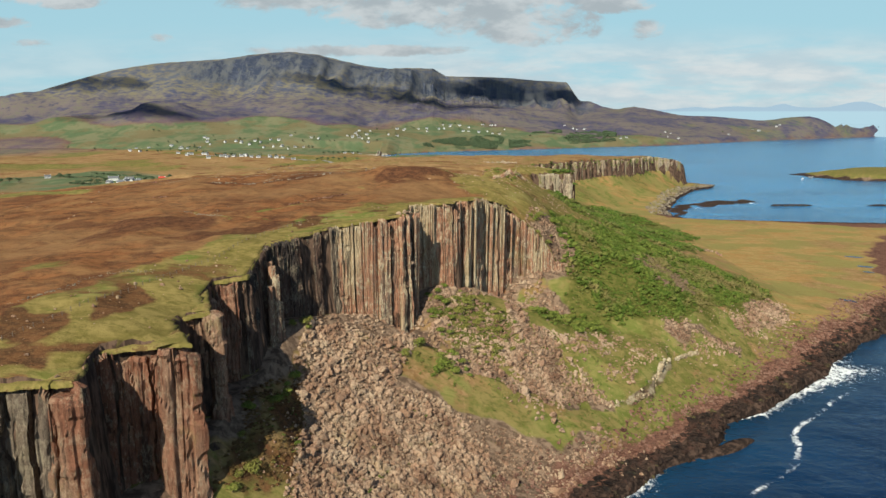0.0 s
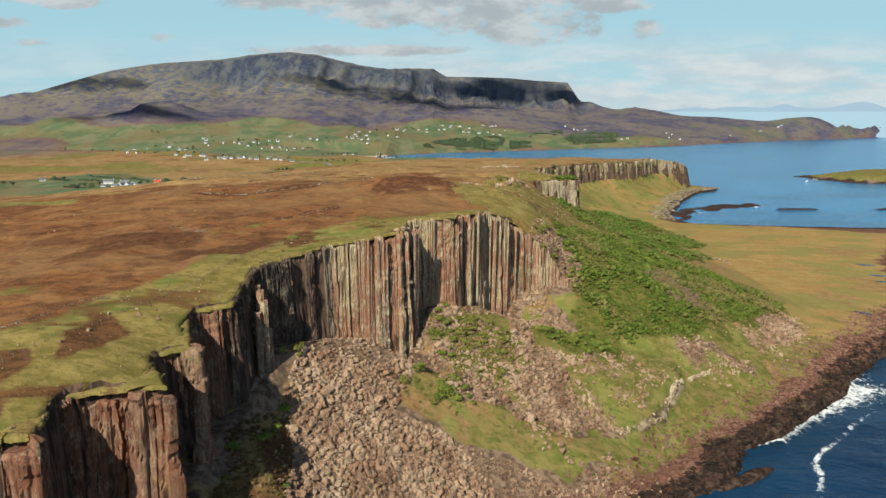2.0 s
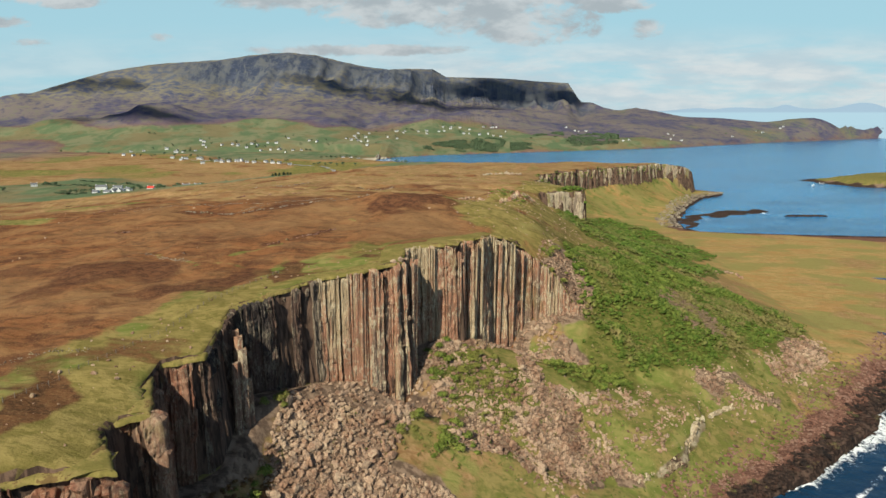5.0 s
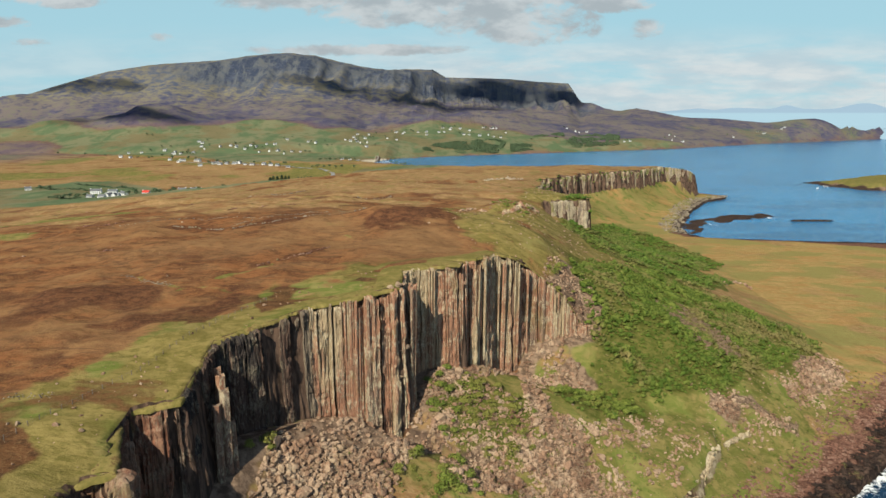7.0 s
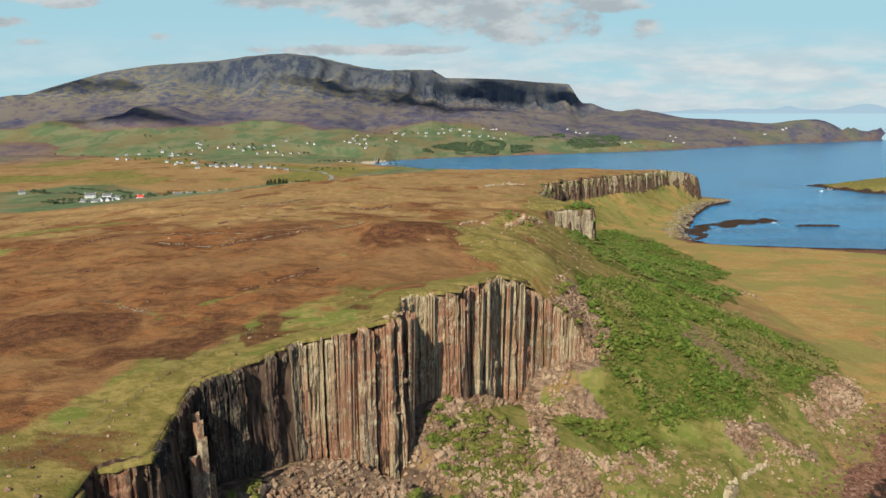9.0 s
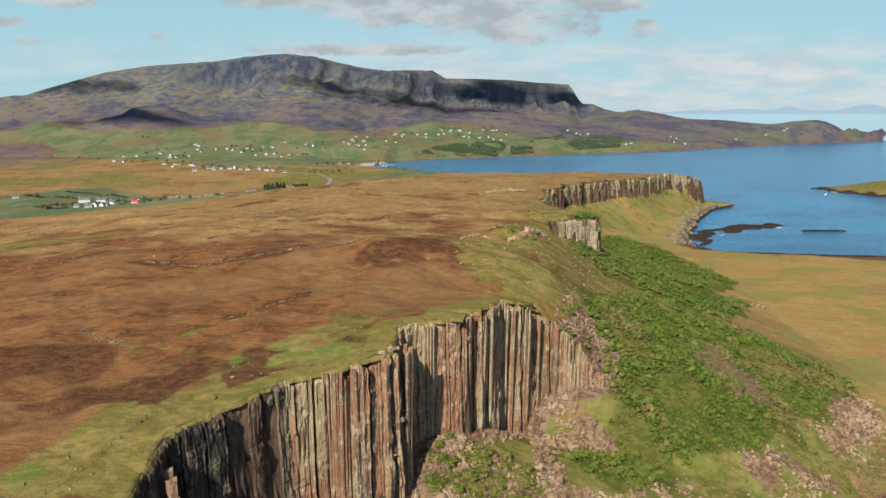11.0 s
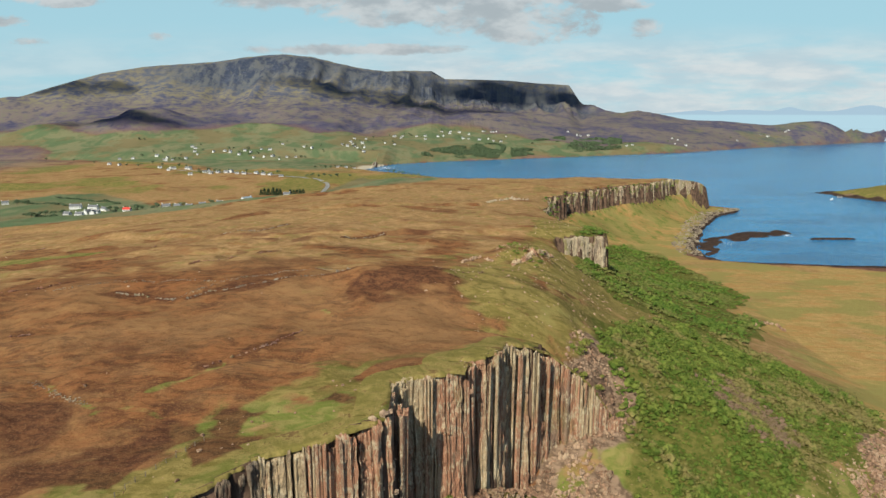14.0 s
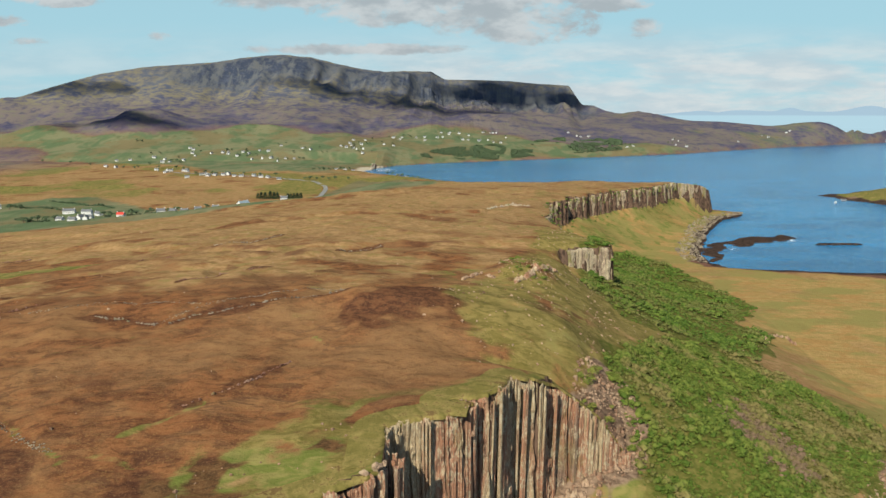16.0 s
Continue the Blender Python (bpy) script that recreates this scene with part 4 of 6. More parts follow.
rocks = np.exp(-((depth + 1.2) / 1.6) ** 2) * (depth < 0.4) * (sy > 700) * (sy < 1250) * 0.68 * smooth(-0.1, 0.6, value_noise(sx / 40, sy / 30, 139))
give(water, "surf", np.clip(np.maximum(surf, rocks), 0, 0.76))
# how far the water takes the brighter colour, by northing alone
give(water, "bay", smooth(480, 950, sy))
give(water, "shoal", np.exp(-np.maximum(out, 0) / 22) * (sy < 760))


# ---- far isles on the horizon ----
def isle_material():
    mat, n = material("hazy_isle_glow")
    sp = n.add("ShaderNodeSeparateXYZ")
    n.link(n.pos, sp.inputs[0])
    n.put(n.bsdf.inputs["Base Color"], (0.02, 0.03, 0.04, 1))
    # haze is put in as an even pale glow, sea below, isles above
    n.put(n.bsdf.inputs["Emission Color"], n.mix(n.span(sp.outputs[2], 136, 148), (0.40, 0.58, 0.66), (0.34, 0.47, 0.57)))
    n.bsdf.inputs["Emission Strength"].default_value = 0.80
    n.bsdf.inputs["Specular IOR Level"].default_value = 0
    n.bsdf.inputs["Roughness"].default_value = 1
    return mat


def isles():
    """A glowing backdrop: the hazy sea near the horizon, tilted up, and the isles that stand on it."""
    bm = bmesh.new()
    rows = []
    for u in np.linspace(0.18, 0.95, 240):
        rise = 10 + 24 * abs(float(value_noise(np.array(u * 19.0), np.array(0.4), 141))) + 30 * math.exp(-((u - 0.615) / 0.035) ** 2) + 24 * math.exp(-((u - 0.505) / 0.016) ** 2) + 10 * math.exp(-((u - 0.44) / 0.04) ** 2)
        rise *= max(0, min(1, (u - 0.30) / 0.08))
        k = 4860 / math.hypot(u, 1)
        rows.append([bm.verts.new((u * k * s, k * s, z)) for s, z in ((0.915, -0.5), (0.96, 70), (0.985, 137), (0.99, 142 + 0.5 * rise), (0.995, 146 + rise), (1.0, 120))])
    for a, b in zip(rows, rows[1:]):
        for i in range(5):
            bm.faces.new((a[i], b[i], b[i + 1], a[i + 1]))
    me = bpy.data.meshes.new("backdrop")
    bm.to_mesh(me)
    bm.free()
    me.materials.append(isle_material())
    return tagged(new("backdrop", me), "glowing pale blue backdrop of hazy sea and isles on the horizon", "isles", kind="structure")


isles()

# ---- helpers for things ----
def part(name, bm, mat, parent=None, label=""):
    """Links a bmesh as one mesh object, under a thing or a part where one is given."""
    me = bpy.data.meshes.new(name)
    bm.to_mesh(me)
    bm.free()
    me.materials.append(mat)
    ob = new(name, me)
    ob.parent = parent
    return tagged(ob, label)


def raw(name, verts, faces, mat, smooth_faces=False):
    me = bpy.data.meshes.new(name)
    me.from_pydata([tuple(v) for v in verts], [], faces)
    if smooth_faces:
        me.polygons.foreach_set("use_smooth", np.ones(len(me.polygons), bool))
    me.materials.append(mat)
    me.update()
    return me


# ---- the columnar cliff ----
def ledged_prism(rng, sides=6, ledges=3):
    """A column of unit width from 0 to 1 with cross joints where it steps in or shifts."""
    base = [(math.cos(a) * r, math.sin(a) * r) for a, r in ((2 * math.pi * (i + rng.uniform(-0.2, 0.2)) / sides, rng.uniform(0.48, 0.62)) for i in range(sides))]
    rings, dx, dy, grow = [], 0.0, 0.0, rng.uniform(1.0, 1.12)
    cuts = sorted(rng.uniform(0.12, 0.97) for _ in range(ledges))
    for k, h in enumerate([0.0] + cuts + [1.0]):
        rings.append((h - (0.004 if 0 < k <= ledges else 0), grow, dx, dy))
        if 0 < k <= ledges:
            grow = max(0.78, grow * rng.uniform(0.86, 1.03))
            dx, dy = dx + rng.uniform(-0.09, 0.09), dy + rng.uniform(-0.09, 0.09)
            rings.append((h + 0.004, grow, dx, dy))
    verts, faces = [], []
    for k, (h, g, sx_, sy_) in enumerate(rings):
        last = k == len(rings) - 1
        verts += [(x * g + sx_, y * g + sy_, h + (rng.uniform(-0.022, 0.004) if last else rng.uniform(-0.003, 0.003) if k else 0)) for x, y in base]
    for k in range(len(rings) - 1):
        for i in range(sides):
            j = (i + 1) % sides
            faces.append((k * sides + i, k * sides + j, (k + 1) * sides + j, (k + 1) * sides + i))
    n = (len(rings) - 1) * sides
    verts.append((dx, dy, 1.0 + rng.uniform(-0.006, 0.006)))
    for i in range(sides):
        faces.append((n + i, n + (i + 1) % sides, len(verts) - 1))
    return verts, faces


# deep clefts that split the wall: easting, northing, width
CLEFTS = ((-14, 244, 1.8), (-13.5, 252, 2.2), (-24.7, 238.0, 1.1), (-33, 235, 0.6), (-19.5, 240.3, 0.7), (-4, 266.5, 0.7), (6, 272, 0.7), (26, 296, 1.6), (37, 306, 1.2),
          (-43, 228.5, 1.0), (-52, 222, 0.9), (-57.8, 199, 2.0), (-62.5, 171, 1.6), (-84, 125, 2.2), (-78, 134, 3.0))


def bundles(y0, y1, thin, thick, short, long, seed, rows=4, line=None, broken=0.10):
    """Columns in bundles that share a face, with joints and clefts between them."""
    rng = random.Random(seed)
    ys = np.linspace(y0, y1, 6000)
    xs = line(ys) if line else lerp(ys, BRINK_Y, BRINK_X)
    run = np.concatenate([[0], np.cumsum(np.hypot(np.diff(xs), np.diff(ys)))])
    clefts = []
    for cx, cy, w_ in CLEFTS:
        d = np.hypot(xs - cx, ys - cy)
        if d.min() < 6:
            clefts.append((run[int(d.argmin())], w_))
    got, s = [], 0.0
    while s < run[-1]:
        span_, off = rng.uniform(short, long), rng.choice((-0.8, -0.4, -0.2, 0.0, 0.0, 0.3, 0.6, 1.0))
        drop = rng.choice((0.0, 0.0, 0.0, 0.4, 0.9, 1.8, 2.6))
        cw = rng.uniform(thin, thick)
        stump = rng.random() < broken
        for row in range(rows):
            q = s + (row % 2) * 0.42 * cw
            while q < s + span_:
                wide = cw * rng.choice((0.75, 0.9, 1.0, 1.0, 1.2, 1.5))
                cleft = any(abs(q - at) < w_ / 2 for at, w_ in clefts)
                if not (cleft and row < rows - 1) and not (row == 0 and rng.random() < 0.05):
                    got.append((q + 0.5 * wide, 0.8 * off + (0.7 if rows > 1 else 0.45) - row * 0.8 * cw + rng.uniform(-0.16, 0.16) * cw - (1.2 if cleft else 0), wide,
                                drop * (row == 0) + 0.5 * drop * (row == 1) + rng.uniform(0.0, 0.7) + (rng.uniform(0.25, 0.5) * 30 if stump and row == 0 else 0) + (rng.uniform(2, 9) if row == 0 and rng.random() < 0.07 else 0),
                                30 + rng.choice((0, 0, 0, 14, -14)) + rng.uniform(-8, 8)))
                q += rng.uniform(0.64, 0.80) * wide
        s += span_ + (rng.uniform(0.15, 0.6) if rng.random() < 0.45 else 0.0)
    q, off, wide, drop, twist = np.array(got).T
    x, y = np.interp(q, run, xs), np.interp(q, run, ys)
    tx, ty = np.interp(q + 1.5, run, xs) - np.interp(q - 1.5, run, xs), np.interp(q + 1.5, run, ys) - np.interp(q - 1.5, run, ys)
    n = np.hypot(tx, ty) + 1e-9
    nx, ny = ty / n, -tx / n
    px, py = x + nx * off, y + ny * off
    foot = np.minimum(height(px + nx * 3, py + ny * 3), lerp(y, BRINK_Y, FOOT_Z) + 2) - 4
    crown = lerp(y, BRINK_Y, BRINK_Z)
    top = crown - np.minimum(drop, 0.6 * (crown - foot))
    face = np.degrees(np.arctan2(ny, nx))
    return [c for c in zip(px.tolist(), py.tolist(), wide.tolist(), foot.tolist(), top.tolist(), (face + twist).tolist()) if c[4] - c[3] > 6]


def cells(s, rng, short, long, values):
    """A value for each s that stays the same over stretches of random length."""
    at = [float(s.min()) - long]
    while at[-1] < s.max() + long:
        at.append(at[-1] + rng.uniform(short, long))
    at = np.array(at)
    i = np.searchsorted(at, s)
    v = np.array([rng.choice(values) for _ in range(len(at) + 1)])
    near = np.minimum(np.abs(s - at[np.clip(i - 1, 0, len(at) - 1)]), np.abs(s - at[np.clip(i, 0, len(at) - 1)]))
    return v[i], near


def rock_face(name, y0, y1, step, scale, seed, mat, parent, broken=3.0, line=None, rows=44):
    """A massive wall of rock, split by upright joints into slabs and pillars."""
    rng = random.Random(seed)
    ys = np.linspace(y0, y1, 6000)
    xs = line(ys) if line else lerp(ys, BRINK_Y, BRINK_X)
    run = np.concatenate([[0], np.cumsum(np.hypot(np.diff(xs), np.diff(ys)))])
    q = np.arange(0, run[-1], step)
    x, y = np.interp(q, run, xs), np.interp(q, run, ys)
    d = 1.6 * scale
    tx, ty = np.interp(q + d, run, xs) - np.interp(q - d, run, xs), np.interp(q + d, run, ys) - np.interp(q - d, run, ys)
    n = np.hypot(tx, ty) + 1e-9
    nx, ny = ty / n, -tx / n
    foot = np.minimum(height(x + nx * 4, y + ny * 4), lerp(y, BRINK_Y, FOOT_Z) + 2) - 4
    crown = lerp(y, BRINK_Y, BRINK_Z)
    k = np.linspace(0, 1, rows)[:, None]
    ss = q[None, :] + 0 * k
    lean = 0.7 * scale * fbm(ss * 0.12, k * 3.0 + 0 * ss, 1.0, 3, seed)
    big, cut1 = cells(ss + lean, rng, 4.0 * scale, 9.0 * scale, (-1.4, -0.8, -0.2, 0.4, 0.9, 1.4))
    mid, cut2 = cells(ss + 0.6 * lean, rng, 1.1 * scale, 3.2 * scale, (-0.55, -0.3, 0.0, 0.2, 0.5))
    fine, cut3 = cells(ss + 0.4 * lean, rng, 0.45 * scale, 1.1 * scale, (-0.18, -0.06, 0.0, 0.08, 0.18))
    drop, _ = cells(q, rng, 1.5 * scale, 5.0 * scale, (0.0, 0.0, 0.15, 0.4, 0.7, 1.0))
    small, _ = cells(q, rng, 0.5 * scale, 1.4 * scale, (0.0, 0.1, 0.25, 0.5))
    top = crown - np.minimum(broken * drop + 0.8 * small, 0.5 * (crown - foot))
    z = foot + (top - foot) * k
    out = scale * (0.9 * big + 0.65 * mid + 0.8 * fine - 1.6 * (cut1 < 0.26 * scale) - 0.35 * (cut2 < 0.15 * scale))
    for cx, cy, w_ in CLEFTS:
        far = np.hypot(x - cx, y - cy)
        if far.min() < 6:
            out = out - 3.6 * (np.abs(ss + 0.5 * lean - q[int(far.argmin())]) < w_ / 2)
    shelf = fbm(ss / (5.0 * scale), z / (7.0 * scale), 1.0, 2, seed + 3)
    out = out + scale * (0.5 * np.round(1.4 * shelf) + 0.35 * fbm(ss, z * 0.35, 2.2 * scale, 4, seed + 6)) + 1.6 * (1 - k) ** 1.5
    out[-1] -= 0.8 * scale
    px, py = x + nx * out, y + ny * out
    back = np.stack([x - nx * 5 * scale, y - ny * 5 * scale, top - 0.25], -1)[None]
    v = np.concatenate([np.stack([px, py, z + 0 * px], -1), back])
    m = len(q)
    i = np.arange(len(v) * m).reshape(len(v), m)
    quads = np.stack([i[:-1, :-1], i[:-1, 1:], i[1:, 1:], i[1:, :-1]], -1).reshape(-1, 4)
    ob = new(name, raw(name, v.reshape(-1, 3).tolist(), quads.tolist(), mat))
    ob.parent = parent
    tagged(ob, kind="stuff")
    if line is None:
        # turf laps over the broken edge
        lip = 0.5 * fbm(q, q * 0, 3.0, 3, seed + 9)
        rows_ = [np.stack([x + nx * (o + f * lip), y + ny * (o + f * lip), crown + h + 0.14 * fbm(q, q * 0 + o, 2.0, 3, seed + 11)], -1) for o, f, h in ((-0.1, 1, -0.9), (-0.25, 1, -0.10), (-1.0, 0.6, 0.06), (-2.4, 0, 0.08), (-4.6, 0, 0.06), (-8.0, 0, -0.25))]
        v = np.array(rows_)
        i = np.arange(len(v) * m).reshape(len(v), m)
        quads = np.stack([i[:-1, :-1], i[:-1, 1:], i[1:, 1:], i[1:, :-1]], -1).reshape(-1, 4)
        rim = new("turf_rim", raw("turf_rim", v.reshape(-1, 3).tolist(), quads.tolist(), RIM_TURF, True))
        rim.parent = parent
        tagged(rim, "yellow-green turf lapping over the edge")
    return ob


def cliff():
    rng = random.Random(5)
    shapes = [raw("column", *ledged_prism(rng, rng.choice((5, 6, 6, 7)), rng.choice((2, 3, 4))), BASALT) for _ in range(20)]
    root = tagged(new("cliff"), "tall cliff of reddish-brown basalt columns with pale lichen", "cliff", kind="structure")
    made = [c for c in bundles(232, 315, 0.55, 1.0, 1.2, 4.0, 7, 1) if float(value_noise(c[1] / 3.1, c[0] / 3.1, 77)) > -0.12]
    made.sort(key=lambda c: abs(c[1] - 252))
    near, rest = made[:300], made[300:]
    for x, y, w_, foot, top, turn in near:
        ob = new("column", rng.choice(shapes))
        ob.parent = root
        ob.matrix_basis = pose(x, y, foot, rng.uniform(-0.7, 0.7), rng.uniform(-0.7, 0.7), turn) @ Matrix.Diagonal((w_, w_ * rng.uniform(0.9, 1.1), top - foot, 1))
    pillar = raw("column", *ledged_prism(rng, 6, 1), BASALT)
    for x, y, w_, top in ((-52.6, 200, 2.0, 79.5), (-53.8, 198, 1.8, 76.5), (-51.4, 201.5, 1.6, 70.5), (-54.8, 203, 2.0, 81.5), (-55.5, 205, 1.8, 82.5), (-11.0, 249.5, 1.1, 91.0), (-10.4, 250.9, 1.3, 91.6), (-10.1, 252.4, 1.2, 90.4), (-9.9, 253.8, 1.0, 91.2)):
        ob = new("column", pillar)
        ob.parent = root
        foot = float(height(x, y)) - 3
        ob.matrix_basis = pose(x, y, foot, rng.uniform(-2, 2), rng.uniform(-2, 2), rng.uniform(0, 60)) @ Matrix.Diagonal((w_, w_, top - foot, 1))
    if rest:
        joined("columns", rest, root, BASALT, rng, "stuff")
    rock_face("column_wall", 231, 318, 0.14, 0.62, 8, BASALT, root, 1.7, None, 56)
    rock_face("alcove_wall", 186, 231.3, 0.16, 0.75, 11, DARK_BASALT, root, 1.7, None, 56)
    rock_face("slabs", 125, 189, 0.3, 1.25, 9, RED_BASALT, root, 2.4)
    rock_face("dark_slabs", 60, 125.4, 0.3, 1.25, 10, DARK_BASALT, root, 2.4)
    return root


def joined(name, cols, parent, mat, rng, kind=""):
    """Many columns as one mesh."""
    verts, faces = [], []
    kinds = [ledged_prism(rng, rng.choice((5, 6, 7)), rng.choice((3, 4, 5))) for _ in range(14)]
    for x, y, w_, foot, top, turn in cols:
        v, f = rng.choice(kinds)
        n = len(verts)
        c, s = math.cos(radians(turn)) * w_, math.sin(radians(turn)) * w_
        verts += [(x + a * c - b * s, y + a * s + b * c, foot + h * (top - foot)) for a, b, h in v]
        faces += [tuple(n + i for i in q) for q in f]
    ob = new(name, raw(name, verts, faces, mat))
    ob.parent = parent
    return tagged(ob, kind=kind)


cliff()


def far_cliff():
    root = tagged(new("far_cliff"), "distant grey-brown columnar crag above a green slope", "cliff", kind="structure")
    rock_face("crag_face", 500, 600, 0.5, 1.1, 17, FAR_BASALT, root, 4.5, brink_line)
    rock_face("crag_face", 600, 1160, 0.75, 1.35, 18, FAR_BASALT, root, 4.5, brink_line)


far_cliff()

# ---- rocks ----
ICO = []
_b = bmesh.new()
bmesh.ops.create_icosphere(_b, subdivisions=1, radius=1)
ICO.append((np.array([v.co[:] for v in _b.verts]), np.array([[v.index for v in f.verts] for f in _b.faces])))
_b.free()
_b = bmesh.new()
bmesh.ops.create_icosphere(_b, subdivisions=2, radius=1)
ICO.append((np.array([v.co[:] for v in _b.verts]), np.array([[v.index for v in f.verts] for f in _b.faces])))
_b.free()


def rock_shape(rng, fine=0):
    """An angular block about one metre in radius."""
    v, f = ICO[fine]
    v = v.copy()
    for _ in range(9 if fine else 7):
        d = rng.normal(size=3)
        d /= np.linalg.norm(d)
        cut = rng.uniform(0.36, 0.78)
        over = v @ d - cut
        v = v - np.outer(np.maximum(over, 0), d)
    v = v * rng.uniform(0.75, 1.25, 3) * (1 + 0.06 * rng.normal(size=(len(v), 1)))
    return v, f


def scatter(shape, count, rng, soft=1.0):
    """Random places inside an outline."""
    px, py = np.array(shape, float).T
    out = []
    while len(out) < count:
        x, y = rng.uniform(px.min(), px.max(), 4000), rng.uniform(py.min(), py.max(), 4000)
        ok = inside(x, y, shape, soft) > 0.5
        out += list(zip(x[ok], y[ok]))
    return np.array(out[:count])


def merge_copies(name, places, sizes, shapes, mat, rng, sink=0.35, squash=(0.6, 1.0), lift=None, smooth_faces=False):
    """One mesh of many turned and scaled copies set on the ground."""
    z = height(places[:, 0], places[:, 1]) if lift is None else lift
    vs, fs, n = [], [], 0
    for (x, y), s, h in zip(places, sizes, z):
        v, f = shapes[rng.integers(len(shapes))]
        a = rng.uniform(0, 2 * math.pi)
        c, sn = math.cos(a), math.sin(a)
        w_ = np.stack([v[:, 0] * c - v[:, 1] * sn, v[:, 0] * sn + v[:, 1] * c, v[:, 2] * rng.uniform(*squash)], -1) * s
        w_ += (x, y, h + s * (0.6 - 2 * sink * 0.6))
        vs.append(w_)
        fs.append(f + n)
        n += len(v)
    vs, fs = np.concatenate(vs), np.concatenate(fs)
    me = bpy.data.meshes.new(name)
    k = fs.shape[1]
    me.vertices.add(len(vs))
    me.vertices.foreach_set("co", vs.ravel())
    me.loops.add(fs.size)
    me.loops.foreach_set("vertex_index", fs.ravel())
    me.polygons.add(len(fs))
    me.polygons.foreach_set("loop_start", np.arange(0, fs.size, k))
    me.polygons.foreach_set("use_smooth", np.full(len(fs), smooth_faces))
    me.update(calc_edges=True)
    me.materials.append(mat)
    return new(name, me)


KNOB = [(24, 412), (42, 404), (52, 420), (50, 440), (36, 448), (26, 432)]


def rocks():
    rng = np.random.default_rng(3)
    shapes = [rock_shape(rng) for _ in range(30)]
    spots, sizes = [], []
    for shape, n, lo, hi in ((SCREE_MAIN, 9800, 0.30, 1.7), (SCREE_FOOT, 520, 0.35, 1.6), (SCREE_RUN, 4200, 0.25, 1.5), (SCREE_PATCH, 800, 0.35, 1.5), (SCREE_LOW, 1500, 0.35, 1.1), (SCREE_EAST, 420, 0.3, 1.3), ([(78, 266), (92, 274), (98, 284), (84, 280)], 150, 0.3, 1.1),
                             (SCREE_TOE, 620, 0.35, 1.5), (THICKET, 1500, 0.3, 1.4), (BRACKEN, 120, 0.3, 0.9), (CORNER, 520, 0.35, 1.4)):
        q = scatter(shape, n, rng)
        if shape in (SCREE_RUN, SCREE_LOW, SCREE_EAST):
            q = q[fbm(q[:, 0], q[:, 1], 9, 3, 218) > -0.55]
        spots.append(q)
        sizes.append(0.85 * (lo + (hi - lo) * rng.random(len(q)) ** 3.2))
    fy = rng.uniform(243, 312, 800)
    spots.append(np.stack([base_line(fy) + lerp(fy, BRINK_Y, FOOT_OUT) - 3 + 11 * rng.random(800) ** 1.5, fy], -1))
    sizes.append(0.3 + 1.1 * rng.random(800) ** 2.6)
    for shape in RUBBLE:
        px, py = np.array(shape, float).T
        n = int(0.55 * (px.max() - px.min()) * (py.max() - py.min()))
        q = scatter(shape, n, rng) + rng.normal(size=(n, 2)) * 2.2
        q = q[value_noise(q[:, 0] / 5, q[:, 1] / 5, 303) > -0.3]
        spots.append(q)
        sizes.append(0.25 + 1.1 * rng.random(len(q)) ** 3)
    tagged(merge_copies("scree", np.concatenate(spots), np.concatenate(sizes), shapes, BOULDER, rng), "fallen grey-pink basalt blocks below the cliff", "scree", kind="stuff")
    # loose stones on turf and moor
    p = np.concatenate([scatter([(20, 225), (90, 250), (200, 350), (200, 420), (120, 300), (60, 290)], 420, rng), scatter(CREST, 900, rng), scatter(RIM, 160, rng), scatter(SCRUB, 300, rng),
                        scatter([(-300, 250), (-60, 250), (0, 330), (20, 480), (60, 700), (-250, 700)], 260, rng), scatter(CORNER, 420, rng), scatter(KNOB, 260, rng), scatter([(60, 250), (110, 290), (150, 312), (170, 345), (150, 340), (100, 296), (60, 268)], 320, rng)])
    tagged(merge_copies("stones", p, 0.18 + 0.55 * rng.random(len(p)) ** 3, shapes, BOULDER, rng), "pale weathered stones lying loose in the grass", "stones", kind="stuff")
    # blocks along the shore, dry and red above, dark by the water
    y = rng.uniform(185, 520, 5600)
    x = shore_line(y) - 14 - 24 * rng.random(5600) ** 1.2
    tagged(merge_copies("shore_rocks", np.stack([x, y], -1), 0.30 + 1.0 * rng.random(5600) ** 2.6, shapes, SHORE_ROCK, rng, 0.45, (0.4, 0.75)), "red-brown broken rocks above the tide line", "rocks", kind="stuff")
    y = rng.uniform(185, 520, 2600)
    x = shore_line(y) - 17 * rng.random(2600) + 2.0
    tagged(merge_copies("wet_rocks", np.stack([x, y], -1), 0.5 + 1.6 * rng.random(2600) ** 2.4, shapes, WET_ROCK, rng, 0.45, (0.35, 0.7)), "dark wet rocks along the water's edge", "rocks", kind="stuff")
    y = rng.uniform(815, 1180, 1500)
    x = shore_line(y) - 2 - 26 * rng.random(1500) ** 1.6
    tagged(merge_copies("cape_rocks", np.stack([x, y], -1), 0.6 + 2.0 * rng.random(1500) ** 2.4, shapes, DYKE, rng, 0.45, (0.4, 0.7)), "grey-brown rocks along the shore of the cape", "rocks", kind="stuff")
    # big blocks that stand out of the scree
    big = [rock_shape(rng, 1) for _ in range(6)]
    base = [raw("boulder", v * (1, 1, 0.8), [tuple(int(i) for i in f) for f in fs], BOULDER) for v, fs in big]
    spots = np.concatenate([scatter(SCREE_MAIN, 130, rng), scatter(SCREE_PATCH, 18, rng), scatter(SCREE_RUN, 50, rng), scatter(SCREE_LOW, 14, rng), scatter([(36, 222), (44, 222), (46, 230), (38, 230)], 3, rng)])
    for x, y in spots:
        s = rng.uniform(1.0, 2.1)
